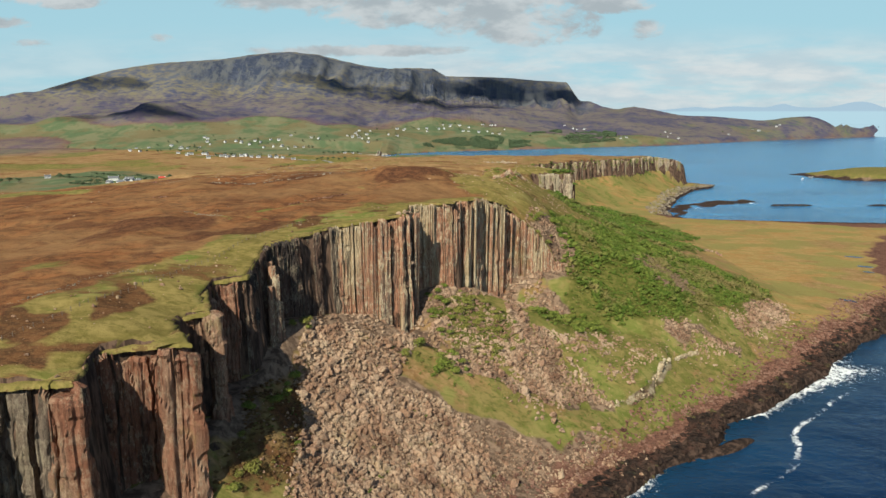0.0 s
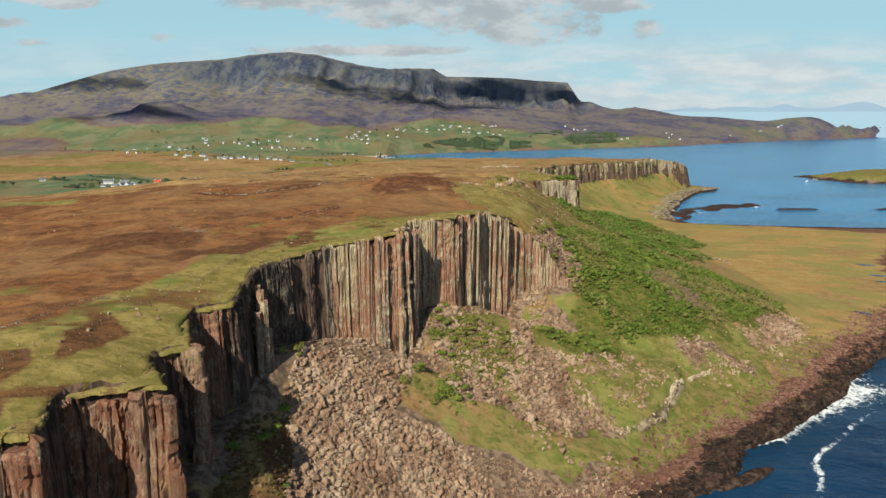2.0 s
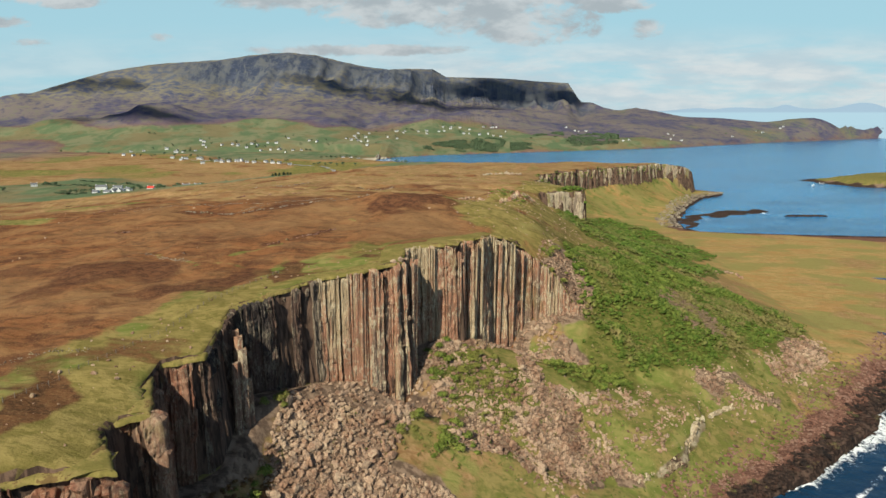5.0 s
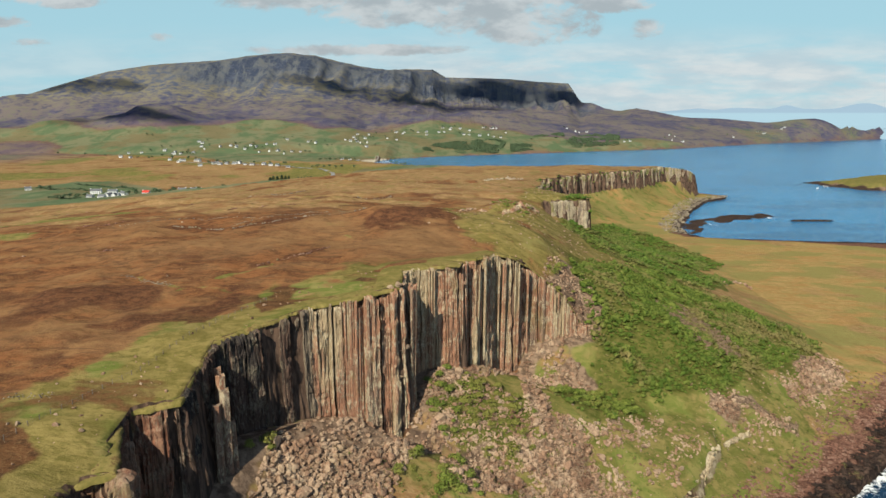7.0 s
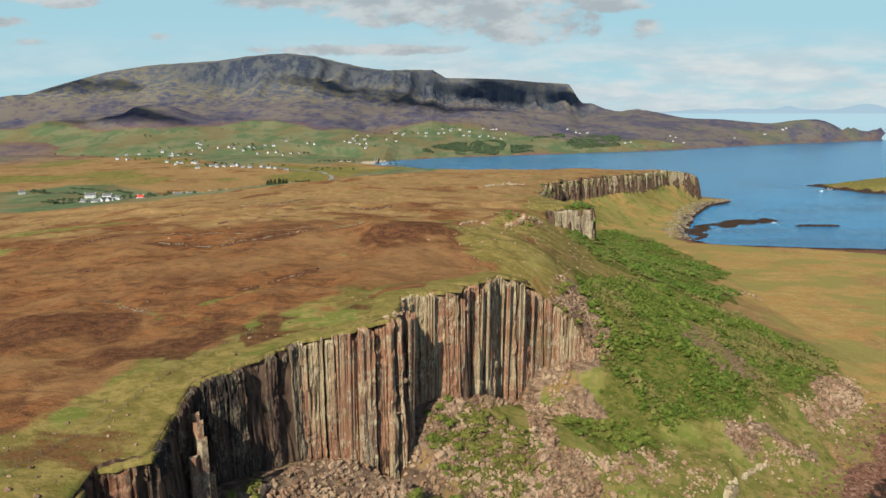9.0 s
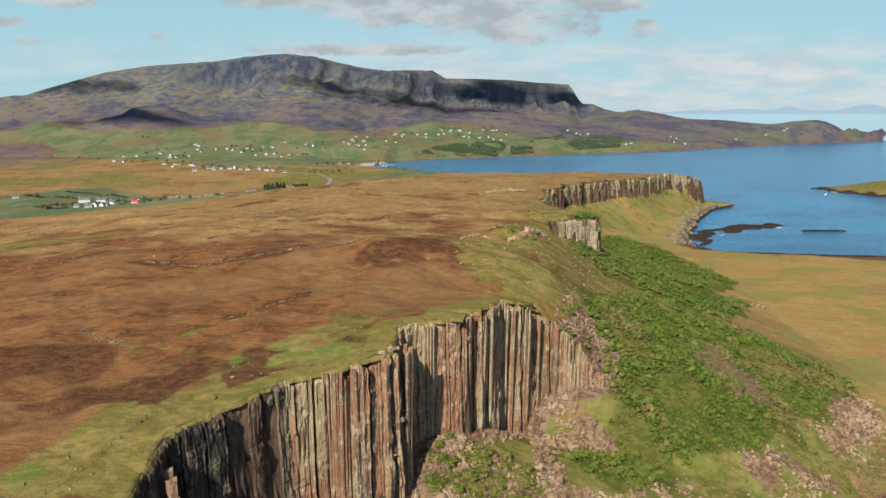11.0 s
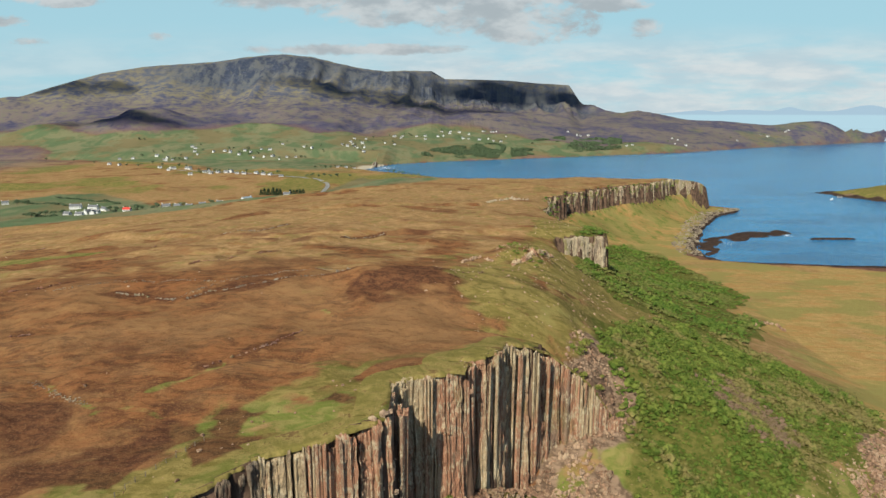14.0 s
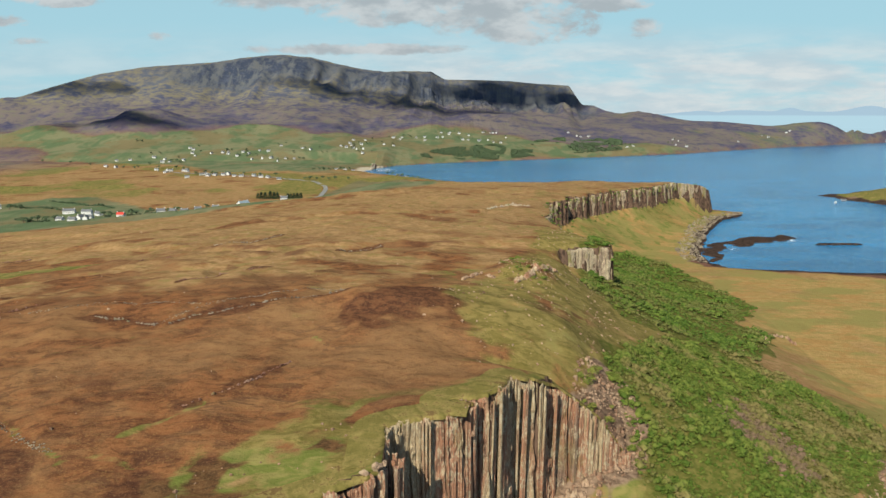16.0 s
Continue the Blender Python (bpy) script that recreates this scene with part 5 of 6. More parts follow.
        ob = new("boulder", base[rng.integers(len(base))])
        ob.matrix_basis = pose(x, y, float(height(x, y)) + 0.35 * s, rng.uniform(-25, 25), rng.uniform(-25, 25), rng.uniform(0, 360)) @ Matrix.Diagonal((s, s * rng.uniform(0.7, 1.1), s, 1))
        tagged(ob, "large angular grey-pink basalt boulder on the scree", "boulder", "boulders on the scree")


rocks()

# ---- scrub and bushes ----
SCRUB_LEAF = leaf_material("scrub_leaf", (0.062, 0.100, 0.016), (0.136, 0.164, 0.034), (0.190, 0.146, 0.062))
FAR_SCRUB_LEAF = leaf_material("far_scrub_leaf", (0.052, 0.094, 0.015), (0.114, 0.160, 0.030), (0.14, 0.135, 0.044))
SHRUB_LEAF = leaf_material("shrub_leaf", (0.105, 0.145, 0.026), (0.200, 0.228, 0.050), (0.20, 0.185, 0.050))
HEATHER = leaf_material("heather", (0.085, 0.044, 0.020), (0.165, 0.088, 0.034), (0.120, 0.082, 0.030))
TWIG = leaf_material("bare_twig", (0.145, 0.095, 0.066), (0.215, 0.145, 0.100), (0.17, 0.12, 0.075))
DARK_LEAF = leaf_material("conifer_needle", (0.024, 0.048, 0.028), (0.048, 0.078, 0.040), (0.036, 0.060, 0.032))
BARK = plain_material("bark", (0.085, 0.062, 0.045), (0.15, 0.115, 0.085), 0.9, 6.0)


def leaf_clump(rng, leaves=60, size=0.26, flat=0.65):
    """A rounded uneven crown of small leaves about one metre in radius: vertices and quads."""
    lobes = rng.normal(size=(5, 3)) * (0.42, 0.42, 0.22)
    v, f = [], []
    for i in range(leaves):
        d = rng.normal(size=3)
        d[2] = abs(d[2]) * 0.9 - 0.15
        d /= np.linalg.norm(d)
        c = lobes[rng.integers(5)] + d * rng.uniform(0.45, 0.72) * (1, 1, flat)
        n = d + rng.normal(size=3) * 0.38
        n /= np.linalg.norm(n)
        a = np.cross(n, rng.normal(size=3))
        a /= np.linalg.norm(a) + 1e-9
        b = np.cross(n, a)
        s = size * rng.uniform(0.7, 1.4)
        k = len(v)
        v += [c + a * s, c + b * s * 0.8, c - a * s, c - b * s * 0.8]
        f.append((k, k + 1, k + 2, k + 3))
    return np.array(v), np.array(f)


def mound(rng, leaves, size):
    """A dense bush: an uneven leafy mass with loose leaves standing off it, as triangles."""
    v, f = ICO[0]
    lobes = rng.normal(size=(6, 3))
    lobes /= np.linalg.norm(lobes, axis=1)[:, None]
    swell = 0.50 + 0.30 * np.max(v @ lobes.T, axis=1)[:, None] ** 3 + 0.07 * rng.normal(size=(len(v), 1))
    v = v * swell * (1.0, 1.0, 0.75)
    lv, lf = leaf_clump(rng, leaves, size)
    tri = np.concatenate([lf[:, [0, 1, 2]], lf[:, [0, 2, 3]]]) + len(v)
    return np.concatenate([v, lv]), np.concatenate([f, tri])


def scrub():
    rng = np.random.default_rng(8)
    clumps = [mound(rng, 32, 0.13) for _ in range(14)]
    far = [mound(rng, 13, 0.19) for _ in range(8)]
    small = [leaf_clump(rng, 13, 0.34) for _ in range(8)]
    p = scatter(SCRUB, 8200, rng)
    dens = value_noise(p[:, 0] / 9, p[:, 1] / 9, 301) + 0.5 * value_noise(p[:, 0] / 3.5, p[:, 1] / 3.5, 302)
    p = p[dens > -0.85]
    p = np.concatenate([p, scatter([(60, 318), (56, 345), (80, 388), (113, 428), (165, 436), (203, 392), (150, 340), (111, 306), (79, 296), (62, 300)], 6400, rng)])
    near = p[:, 1] < 440
    a, b = p[near], p[~near]
    # bushes stand in thickets, taller towards the middle
    heart = np.clip(0.35 + 1.1 * value_noise(a[:, 0] / 7, a[:, 1] / 7, 311) + 0.5 * value_noise(a[:, 0] / 3.2, a[:, 1] / 3.2, 312), 0, 1)
    sa = (0.48 + 0.8 * rng.random(len(a)) ** 2) * (1.0 + 1.1 * heart)
    heart_b = np.clip(0.35 + 1.1 * value_noise(b[:, 0] / 11, b[:, 1] / 11, 313), 0, 1)
    sb = (0.8 + 1.0 * rng.random(len(b)) ** 2) * (0.8 + 1.0 * heart_b)
    tagged(merge_copies("scrub", a, sa, clumps, SCRUB_LEAF, rng, 0.25, (0.7, 1.1), height(a[:, 0], a[:, 1]) + 0.8 * heart), "dense low green scrub of hazel and bracken", "scrub", kind="stuff")
    tagged(merge_copies("far_scrub", b, sb, far, FAR_SCRUB_LEAF, rng, 0.25, (0.6, 0.9), height(b[:, 0], b[:, 1]) + 0.8 * heart_b), "dark green scrub along the foot of the escarpment", "scrub", kind="stuff")
    bare = scatter([(105, 350), (119, 373), (128, 362), (131, 345), (122, 329), (115, 327), (107, 335)], 420, rng) + rng.normal(size=(420, 2)) * 3.5
    tagged(merge_copies("bare_scrub", bare, 0.9 + 0.8 * rng.random(420), clumps, TWIG, rng, 0.15, (0.8, 1.2)), "leafless brownish-pink birch scrub among the green", "scrub", kind="stuff")
    p = np.concatenate([scatter([(10, 225), (90, 250), (190, 350), (200, 420), (120, 300), (60, 290)], 240, rng), scatter(BRACKEN, 150, rng), scatter(SCREE_MAIN, 60, rng), scatter(SCREE_RUN, 70, rng),
                        scatter([(-40, 150), (20, 190), (50, 225), (20, 225), (-20, 190)], 110, rng), scatter(KNOB, 60, rng)])
    heather = scatter(BRACKEN, 420, rng)
    tagged(merge_copies("heather", heather, 0.4 + 0.8 * rng.random(420), clumps, HEATHER, rng, 0.35, (0.5, 0.8)), "brown autumn heather and bracken on a knob below the cliff", "heather", kind="stuff")
    ky = rng.uniform(640, 1150, 300)
    crag_bushes = np.stack([brink_line(ky) + rng.uniform(-3, 14, 300), ky], -1)
    lift = np.where(rng.random(300) < 0.6, height(crag_bushes[:, 0], ky), lerp(ky, BRINK_Y, BRINK_Z) - 14 * rng.random(300))
    tagged(merge_copies("crag_bushes", crag_bushes, 0.9 + 1.6 * rng.random(300), far, FAR_SCRUB_LEAF, rng, 0.3, (0.7, 1.0), lift), "green bushes clinging to the far crag", "bushes", kind="stuff")
    turf = scatter([(-30, 215), (20, 225), (60, 222), (100, 252), (170, 320), (215, 370), (190, 400), (120, 302), (60, 268), (10, 250)], 2600, rng)
    turf = turf[inside(turf[:, 0], turf[:, 1], SCRUB, 2) < 0.5]
    p = np.concatenate([p, turf])
    p = np.concatenate([p, scatter([(70, 690), (100, 720), (130, 840), (200, 930), (270, 1010), (350, 1110), (390, 1100), (300, 1000), (230, 920), (150, 820), (110, 690)], 420, rng), scatter([(-80, 560), (60, 480), (90, 640), (90, 800), (-40, 760)], 260, rng)])
    tagged(merge_copies("tufts", p, 0.22 + 0.75 * rng.random(len(p)) ** 3, small, SCRUB_LEAF, rng, 0.3, (0.5, 0.9)), "scattered tufts of bracken and grass", "tufts", kind="stuff")


scrub()


def tube(bm, points, radii, sides=6):
    """A tapered limb along points."""
    rings = []
    for i, (p, r) in enumerate(zip(points, radii)):
        p = Vector(p)
        d = (Vector(points[min(i + 1, len(points) - 1)]) - Vector(points[max(i - 1, 0)])).normalized()
        a = d.orthogonal().normalized()
        b = d.cross(a)
        rings.append([bm.verts.new(p + (a * math.cos(2 * math.pi * k / sides) + b * math.sin(2 * math.pi * k / sides)) * r) for k in range(sides)])
    for q, w_ in zip(rings, rings[1:]):
        for k in range(sides):
            bm.faces.new((q[k], q[(k + 1) % sides], w_[(k + 1) % sides], w_[k]))
    bm.faces.new(rings[-1])


def shrub(rng, leaves=420):
    """A bush about three metres wide: stems and crown."""
    root = new("shrub")
    bm = bmesh.new()
    for _ in range(4):
        a = rng.uniform(0, 6.28)
        tube(bm, [(0, 0, -0.4), (0.3 * math.cos(a), 0.3 * math.sin(a), 0.5), (0.8 * math.cos(a), 0.8 * math.sin(a), 1.3)], [0.09, 0.06, 0.02], 5)
    part("stems", bm, BARK, root)
    v, f = leaf_clump(rng, leaves, 0.105, 0.8)
    ob = new("crown", raw("crown", v * 1.5 + (0, 0, 0.95), [tuple(int(i) for i in q) for q in f], SHRUB_LEAF))
    ob.parent = root
    return root


def shrubs():
    rng = np.random.default_rng(12)
    kinds = [shrub(rng) for _ in range(4)]
    spots = np.concatenate([scatter(THICKET, 74, rng), scatter([(38, 276), (60, 274), (78, 286), (64, 300), (46, 290)], 52, rng), scatter(CORNER, 22, rng),
                            scatter([(-50, 205), (-45, 205), (-44, 212), (-50, 212)], 3, rng), scatter(BRACKEN, 12, rng), scatter([(-15, 226), (-5, 236), (18, 240), (14, 230), (-5, 220), (-14, 218)], 22, rng), scatter(KNOB, 44, rng)])
    for i, (x, y) in enumerate(spots):
        m = pose(x, y, float(height(x, y)), 0, 0, rng.uniform(0, 360))
        s = rng.uniform(0.55, 1.5) * (0.6 if y > 395 else 1.0)
        ob = kinds[i] if i < 4 else copy_thing(kinds[i % 4], m)
        ob.matrix_basis = m @ Matrix.Diagonal((s, s, s * rng.uniform(0.8, 1.1), 1))
        tagged(ob, "bright green leafy bush growing among the rocks", "bush", "bushes below the cliff")


shrubs()


# ---- outcrops ----
def crag(line, count, tall, mat, seed, name, label):
    """A broken band of squarish blocks along a line."""
    rng = np.random.default_rng(seed)
    p = np.array(line, float)
    run = np.concatenate([[0], np.cumsum(np.hypot(*np.diff(p, axis=0).T))])
    s = rng.uniform(0, run[-1], count)
    q = np.stack([np.interp(s, run, p[:, 0]), np.interp(s, run, p[:, 1])], -1) + rng.normal(size=(count, 2)) * 0.2 * tall
    shapes = [rock_shape(rng) for _ in range(10)]
    size = tall * (0.25 + 0.75 * rng.random(count) ** 1.8)
    return tagged(merge_copies(name, q, size, shapes, mat, rng, 0.35, (0.8, 1.3)), label, "outcrop", kind="stuff")


def ledge():
    """A pale undercut bed of rock that breaks out of the grass above the shore."""
    line = np.array([(66, 246), (74, 251), (82, 257), (88, 262), (93, 270), (98, 277), (105, 286), (112, 291), (122, 299)], float)
    run = np.concatenate([[0], np.cumsum(np.hypot(*np.diff(line, axis=0).T))])
    q = np.arange(0, run[-1], 0.3)
    x, y = np.interp(q, run, line[:, 0]), np.interp(q, run, line[:, 1])
    for _ in range(40):
        x[1:-1], y[1:-1] = (x[:-2] + 2 * x[1:-1] + x[2:]) / 4, (y[:-2] + 2 * y[1:-1] + y[2:]) / 4
    tx, ty = np.gradient(x), np.gradient(y)
    n = np.hypot(tx, ty)
    nx, ny = ty / n, -tx / n
    ends = smooth(0, 6, q) * smooth(run[-1], run[-1] - 6, q)
    tall = np.maximum(0.0, 1.5 + 3.4 * fbm(q, q * 0, 11, 3, 411)) * ends
    low, high_ = height(x + nx * 1.5, y + ny * 1.5), height(x - nx * 2, y - ny * 2)
    top = np.minimum(low + tall, high_ + 0.45)
    rng = random.Random(62)
    blocks, cut = cells(q, rng, 0.7, 2.4, (-0.5, -0.25, 0.0, 0.2, 0.45))
    rows = []
    for k in np.linspace(0, 1, 9):
        bed = 0.25 * np.round(2 * value_noise(q / 3.0 + 7 * round(5 * k), q * 0, 412))
        out = 0.1 + 0.7 * smooth(0.25, 0.5, k + 0 * q) * ends + blocks * 0.8 + bed - 0.5 * (cut < 0.15) + 0.25 * fbm(q, q * 0 + 4 * k, 0.9, 3, 413)
        rows.append(np.stack([x + nx * out, y + ny * out, low - 0.8 + (top - low + 0.8) * k], -1))
    rows.append(np.stack([x - nx * 1.0, y - ny * 1.0, np.minimum(top, high_) - 0.4], -1))
    v = np.array(rows)
    m = len(q)
    i = np.arange(len(v) * m).reshape(len(v), m)
    quads = np.stack([i[:-1, :-1], i[:-1, 1:], i[1:, 1:], i[1:, :-1]], -1).reshape(-1, 4)
    tagged(new("rock_ledge", raw("rock_ledge", v.reshape(-1, 3).tolist(), quads.tolist(), LEDGE_ROCK)), "pale tan undercut rock ledge breaking through the grass", "outcrop", kind="structure")


ledge()
crag([(66, 246), (82, 257), (93, 270), (105, 286), (122, 299)], 70, 1.3, LEDGE_ROCK, 61, "ledge_rocks", "pale tan blocks fallen from the rock ledge")
for i, line in enumerate(HAGS):
    span_ = sum(math.dist(a, b) for a, b in zip(line, line[1:]))
    crag(line, int(1.6 * span_), 0.75, SHORE_ROCK if i % 3 else DYKE, 70 + i, "moor_outcrop", "low dark outcrop of rock and peat on the moor")
crag([(30, 401), (40, 413), (56, 445)], 90, 2.4, BASALT, 91, "knob_rocks", "dark broken rocks on a bushy knob by the brink")
crag([(8, 400), (17, 415), (23, 408)], 40, 1.6, BOULDER, 92, "knob_rocks", "reddish rocks breaking out of the heath")
crag([(42, 719), (65, 765), (84, 756)], 60, 2.6, FAR_BASALT, 93, "knob_rocks", "low grey crag on the far moor")
crag([(204, 517), (212, 540), (233, 548), (232, 534)], 90, 1.8, BOULDER, 94, "fallen_rocks", "pale fallen blocks at the scrub's edge")

# ---- clouds high over the hills, whose shadows lie on them ----
CLOUD = plain_material("cloud_white", (0.82, 0.83, 0.85), (0.88, 0.88, 0.88), 1.0, 0.01, 0.0)
_c = CLOUD.node_tree
_thin, _veil = _c.nodes.new("ShaderNodeBsdfTransparent"), _c.nodes.new("ShaderNodeMixShader")
_veil.inputs[0].default_value = 0.19
_c.links.new(_c.nodes["Principled BSDF"].outputs[0], _veil.inputs[2])
_c.links.new(_thin.outputs[0], _veil.inputs[1])
_c.links.new(_veil.outputs[0], _c.nodes["Material Output"].inputs[0])


def cloud(x, y, z, long, wide, seed):
    """A flat-bottomed heap of cloud that shades the place at x, y, z."""
    rng = np.random.default_rng(seed)
    k = (1500 - z) / SUN_TO.z
    cx, cy = x + SUN_TO.x * k, y + SUN_TO.y * k
    v0, f0 = ICO[1]
    vs, fs, n = [], [], 0
    for i in range(16):
        a = rng.uniform(-1, 1)
        px, py = a * long * 0.42, rng.normal() * wide * 0.22 * (1 - 0.5 * abs(a))
        r = wide * rng.uniform(0.22, 0.42) * (1 - 0.45 * abs(a))
        v = v0 * r * (1.6, 1.0, 0.55) * (1 + 0.12 * rng.normal(size=(len(v0), 1)))
        v[:, 2] = np.maximum(v[:, 2], -0.12 * r)
        vs.append(v + (px, py, 0))
        fs.append(f0 + n)
        n += len(v)
    ob = new("cloud", raw("cloud", np.concatenate(vs), [tuple(int(i) for i in q) for q in np.concatenate(fs)], CLOUD, True))
    ob.matrix_basis = pose(cx, cy, 1500)
    return tagged(ob, "white heap cloud drifting high over the hills", "cloud", "clouds over the hills", "structure")


for place in ((-120, 3560, 180, 1250, 420, 1), (450, 4150, 280, 950, 420, 2), (-1190, 2540, 120, 520, 190, 3), (-1880, 3260, 280, 950, 300, 4), (-60, 4230, 400, 180, 120, 5)):
    cloud(*place)

# ---- crofts and village ----
HARL = plain_material("white_harling", (0.52, 0.53, 0.53), (0.66, 0.66, 0.66), 0.9, 0.8)
SLATE = plain_material("slate_roof", (0.095, 0.100, 0.115), (0.150, 0.155, 0.165), 0.6, 1.2)
RED_ROOF = plain_material("red_sheet_roof", (0.42, 0.035, 0.025), (0.52, 0.06, 0.04), 0.5, 1.0)
BLUE_ROOF = plain_material("blue_grey_roof", (0.20, 0.27, 0.33), (0.28, 0.35, 0.41), 0.5, 1.0)
GLASS = plain_material("window_glass", (0.03, 0.04, 0.05), (0.05, 0.06, 0.07), 0.1, 1.0, 0.6)
DOOR = plain_material("painted_door", (0.10, 0.06, 0.04), (0.14, 0.09, 0.06), 0.5, 2.0)


def box(bm, x0, x1, y0, y1, z0, z1):
    m = Matrix.Translation(((x0 + x1) / 2, (y0 + y1) / 2, (z0 + z1) / 2)) @ Matrix.Diagonal((x1 - x0, y1 - y0, z1 - z0, 1))
    bmesh.ops.create_cube(bm, size=1, matrix=m)


def house(long=11.0, wide=6.6, eaves=3.4, roof_mat=None):
    """A croft house with gables, chimneys, a door and windows."""
    root = new("house")
    ridge = eaves + wide * 0.42
    bm = bmesh.new()
    a, b = long / 2, wide / 2
    ring = [(-a, -b, -1.5), (a, -b, -1.5), (a, b, -1.5), (-a, b, -1.5), (-a, -b, eaves), (a, -b, eaves), (a, b, eaves), (-a, b, eaves), (-a, 0, ridge), (a, 0, ridge)]
    v = [bm.verts.new(p) for p in ring]
    for q in ((0, 1, 5, 4), (2, 3, 7, 6), (1, 2, 6, 9, 5), (3, 0, 4, 8, 7), (4, 5, 9, 8), (6, 7, 8, 9)):
        bm.faces.new([v[i] for i in q])
    part("wall", bm, HARL, root)
    bm = bmesh.new()
    for s in (-1, 1):
        low, up = (s * (b + 0.35), eaves - 0.25), (0, ridge + 0.12)
        pts = [(x, y, z + h) for h in (0, 0.2) for x, (y, z) in ((-a - 0.25, low), (a + 0.25, low), (a + 0.25, up), (-a - 0.25, up))]
        w_ = [bm.verts.new(p) for p in pts]
        for q in ((0, 1, 2, 3), (4, 5, 6, 7), (0, 1, 5, 4), (1, 2, 6, 5), (3, 0, 4, 7)):
            bm.faces.new([w_[i] for i in q])
    bmesh.ops.recalc_face_normals(bm, faces=bm.faces)
    part("roof", bm, roof_mat or SLATE, root)
    for x in (-a + 0.5, a - 0.5):
        bm = bmesh.new()
        box(bm, x - 0.45, x + 0.45, -0.4, 0.4, ridge - 0.6, ridge + 1.1)
        part("chimney", bm, HARL, root)
    bm = bmesh.new()
    box(bm, -0.5, 0.5, -b - 0.06, -b + 0.1, 0, 2.1)
    part("door", bm, DOOR, root)
    for x in (-0.72 * a, -0.36 * a, 0.36 * a, 0.72 * a):
        bm = bmesh.new()
        box(bm, x - 0.5, x + 0.5, -b - 0.05, -b + 0.1, 0.9, 2.2)
        part("window", bm, GLASS, root)
    return root


NEAR_HOUSES = [(-502, 1002), (-477, 1000), (-459, 995), (-469, 923), (-443, 903), (-452, 939), (-432, 913), (-442, 940), (-395, 925), (-364, 968), (-345, 960), (-335, 972), (-326, 995), (-304, 1001), (-287, 1067), (-240, 1118), (-638, 1062)]
ROW_HOUSES = [(-659, 1650), (-635, 1651), (-585, 1638), (-512, 1531), (-487, 1495), (-476, 1507), (-458, 1507), (-431, 1490), (-416, 1487), (-368, 1463), (-354, 1464), (-885, 2165), (-756, 1920), (-750, 1950), (-787, 2144), (-949, 2143), (-812, 1722), (-819, 2288), (-783, 2209), (-691, 2220), (-673, 2220), (-636, 2184), (-629, 2227), (-582, 2156), (-553, 2164), (-501, 2142), (-532, 2330), (-583, 2251), (-461, 2195), (-454, 2296), (-425, 2277)]
HAMLET = [(752, 1345), (-96, 1572), (-78, 1590), (-58, 1578), (-40, 1596), (-22, 1570), (-6, 1560), (-232, 1700), (-214, 1712), (-250, 1690)]
HILL_HOUSES = [(-337, 2354), (-316, 2328), (-305, 2371), (-274, 2397), (-279, 2301), (-251, 2233), (-271, 2484), (-197, 2411), (-178, 2574), (-149, 2630), (-96, 2620), (-61, 2565), (-1, 2744), (29, 2726), (4, 2662), (69, 2757), (80, 2632), (168, 2825), (199, 2827), (142, 2631), (177, 2655), (222, 2615), (253, 2740), (537, 2954), (590, 2949), (755, 2740), (965, 2859), (1022, 2991), (1353, 3155), (1570, 3386), (1590, 3363), (1716, 3439)]


def village():
    rng = random.Random(21)
    kinds = {"white": house(), "long": house(17, 7.5, 3.6), "red": house(10, 6, 3.2, RED_ROOF), "blue": house(20, 9, 4.2, BLUE_ROOF)}
    words = {"white": "white harled croft house with a slate roof", "long": "long white building with a low slate roof", "red": "white croft house with a bright red sheet roof", "blue": "long pale building with a blue-grey roof"}
    used = set()
    beside = [(x + rng.choice((-1, 1)) * rng.uniform(18, 42), y + rng.uniform(-30, 30)) for x, y in ROW_HOUSES + HILL_HOUSES if rng.random() < 0.75]
    for i, (x, y) in enumerate(NEAR_HOUSES + ROW_HOUSES + HILL_HOUSES + HAMLET + beside):
        kind = "long" if i < 3 else "red" if i == 8 else "blue" if i == 14 else "white"
        m = pose(x, y, float(height(x, y)) + 0.3, 0, 0, rng.uniform(-35, 35) + (90 if rng.random() < 0.25 else 0))
        ob = copy_thing(kinds[kind], m) if kind in used else kinds[kind]
        used.add(kind)
        s = rng.uniform(0.75, 1.0) if i < 17 else rng.uniform(0.65, 0.95)
        ob.matrix_basis = m @ Matrix.Diagonal((s, s, s, 1))
        tagged(ob, words[kind], "house", "houses of the crofts")


village()


def conifer(rng):
    root = new("conifer")
    bm = bmesh.new()
    tube(bm, [(0, 0, -0.5), (0.05, 0, 5), (0, 0.05, 10.5)], [0.28, 0.18, 0.03])
    part("trunk", bm, BARK, root)
    v, f = [], []
    for i in range(300):
        h = rng.uniform(0.06, 1.0)
        r = 2.5 * (1.04 - h) ** 0.8 * rng.uniform(0.45, 1.05)
        a = rng.uniform(0, 2 * math.pi)
        c = np.array([math.cos(a) * r, math.sin(a) * r, 11 * h - 0.25 * r])
        out_ = np.array([math.cos(a), math.sin(a), -0.4])
        side = np.array([-math.sin(a), math.cos(a), 0])
        s = rng.uniform(0.55, 1.0)
        k = len(v)
        v += [c + out_ * s, c + side * s * 0.6 + (0, 0, 0.2), c - out_ * s, c - side * s * 0.6 + (0, 0, 0.2)]
        f.append((k, k + 1, k + 2, k + 3))
    ob = new("crown", raw("crown", v, f, DARK_LEAF))
    ob.parent = root
    return root


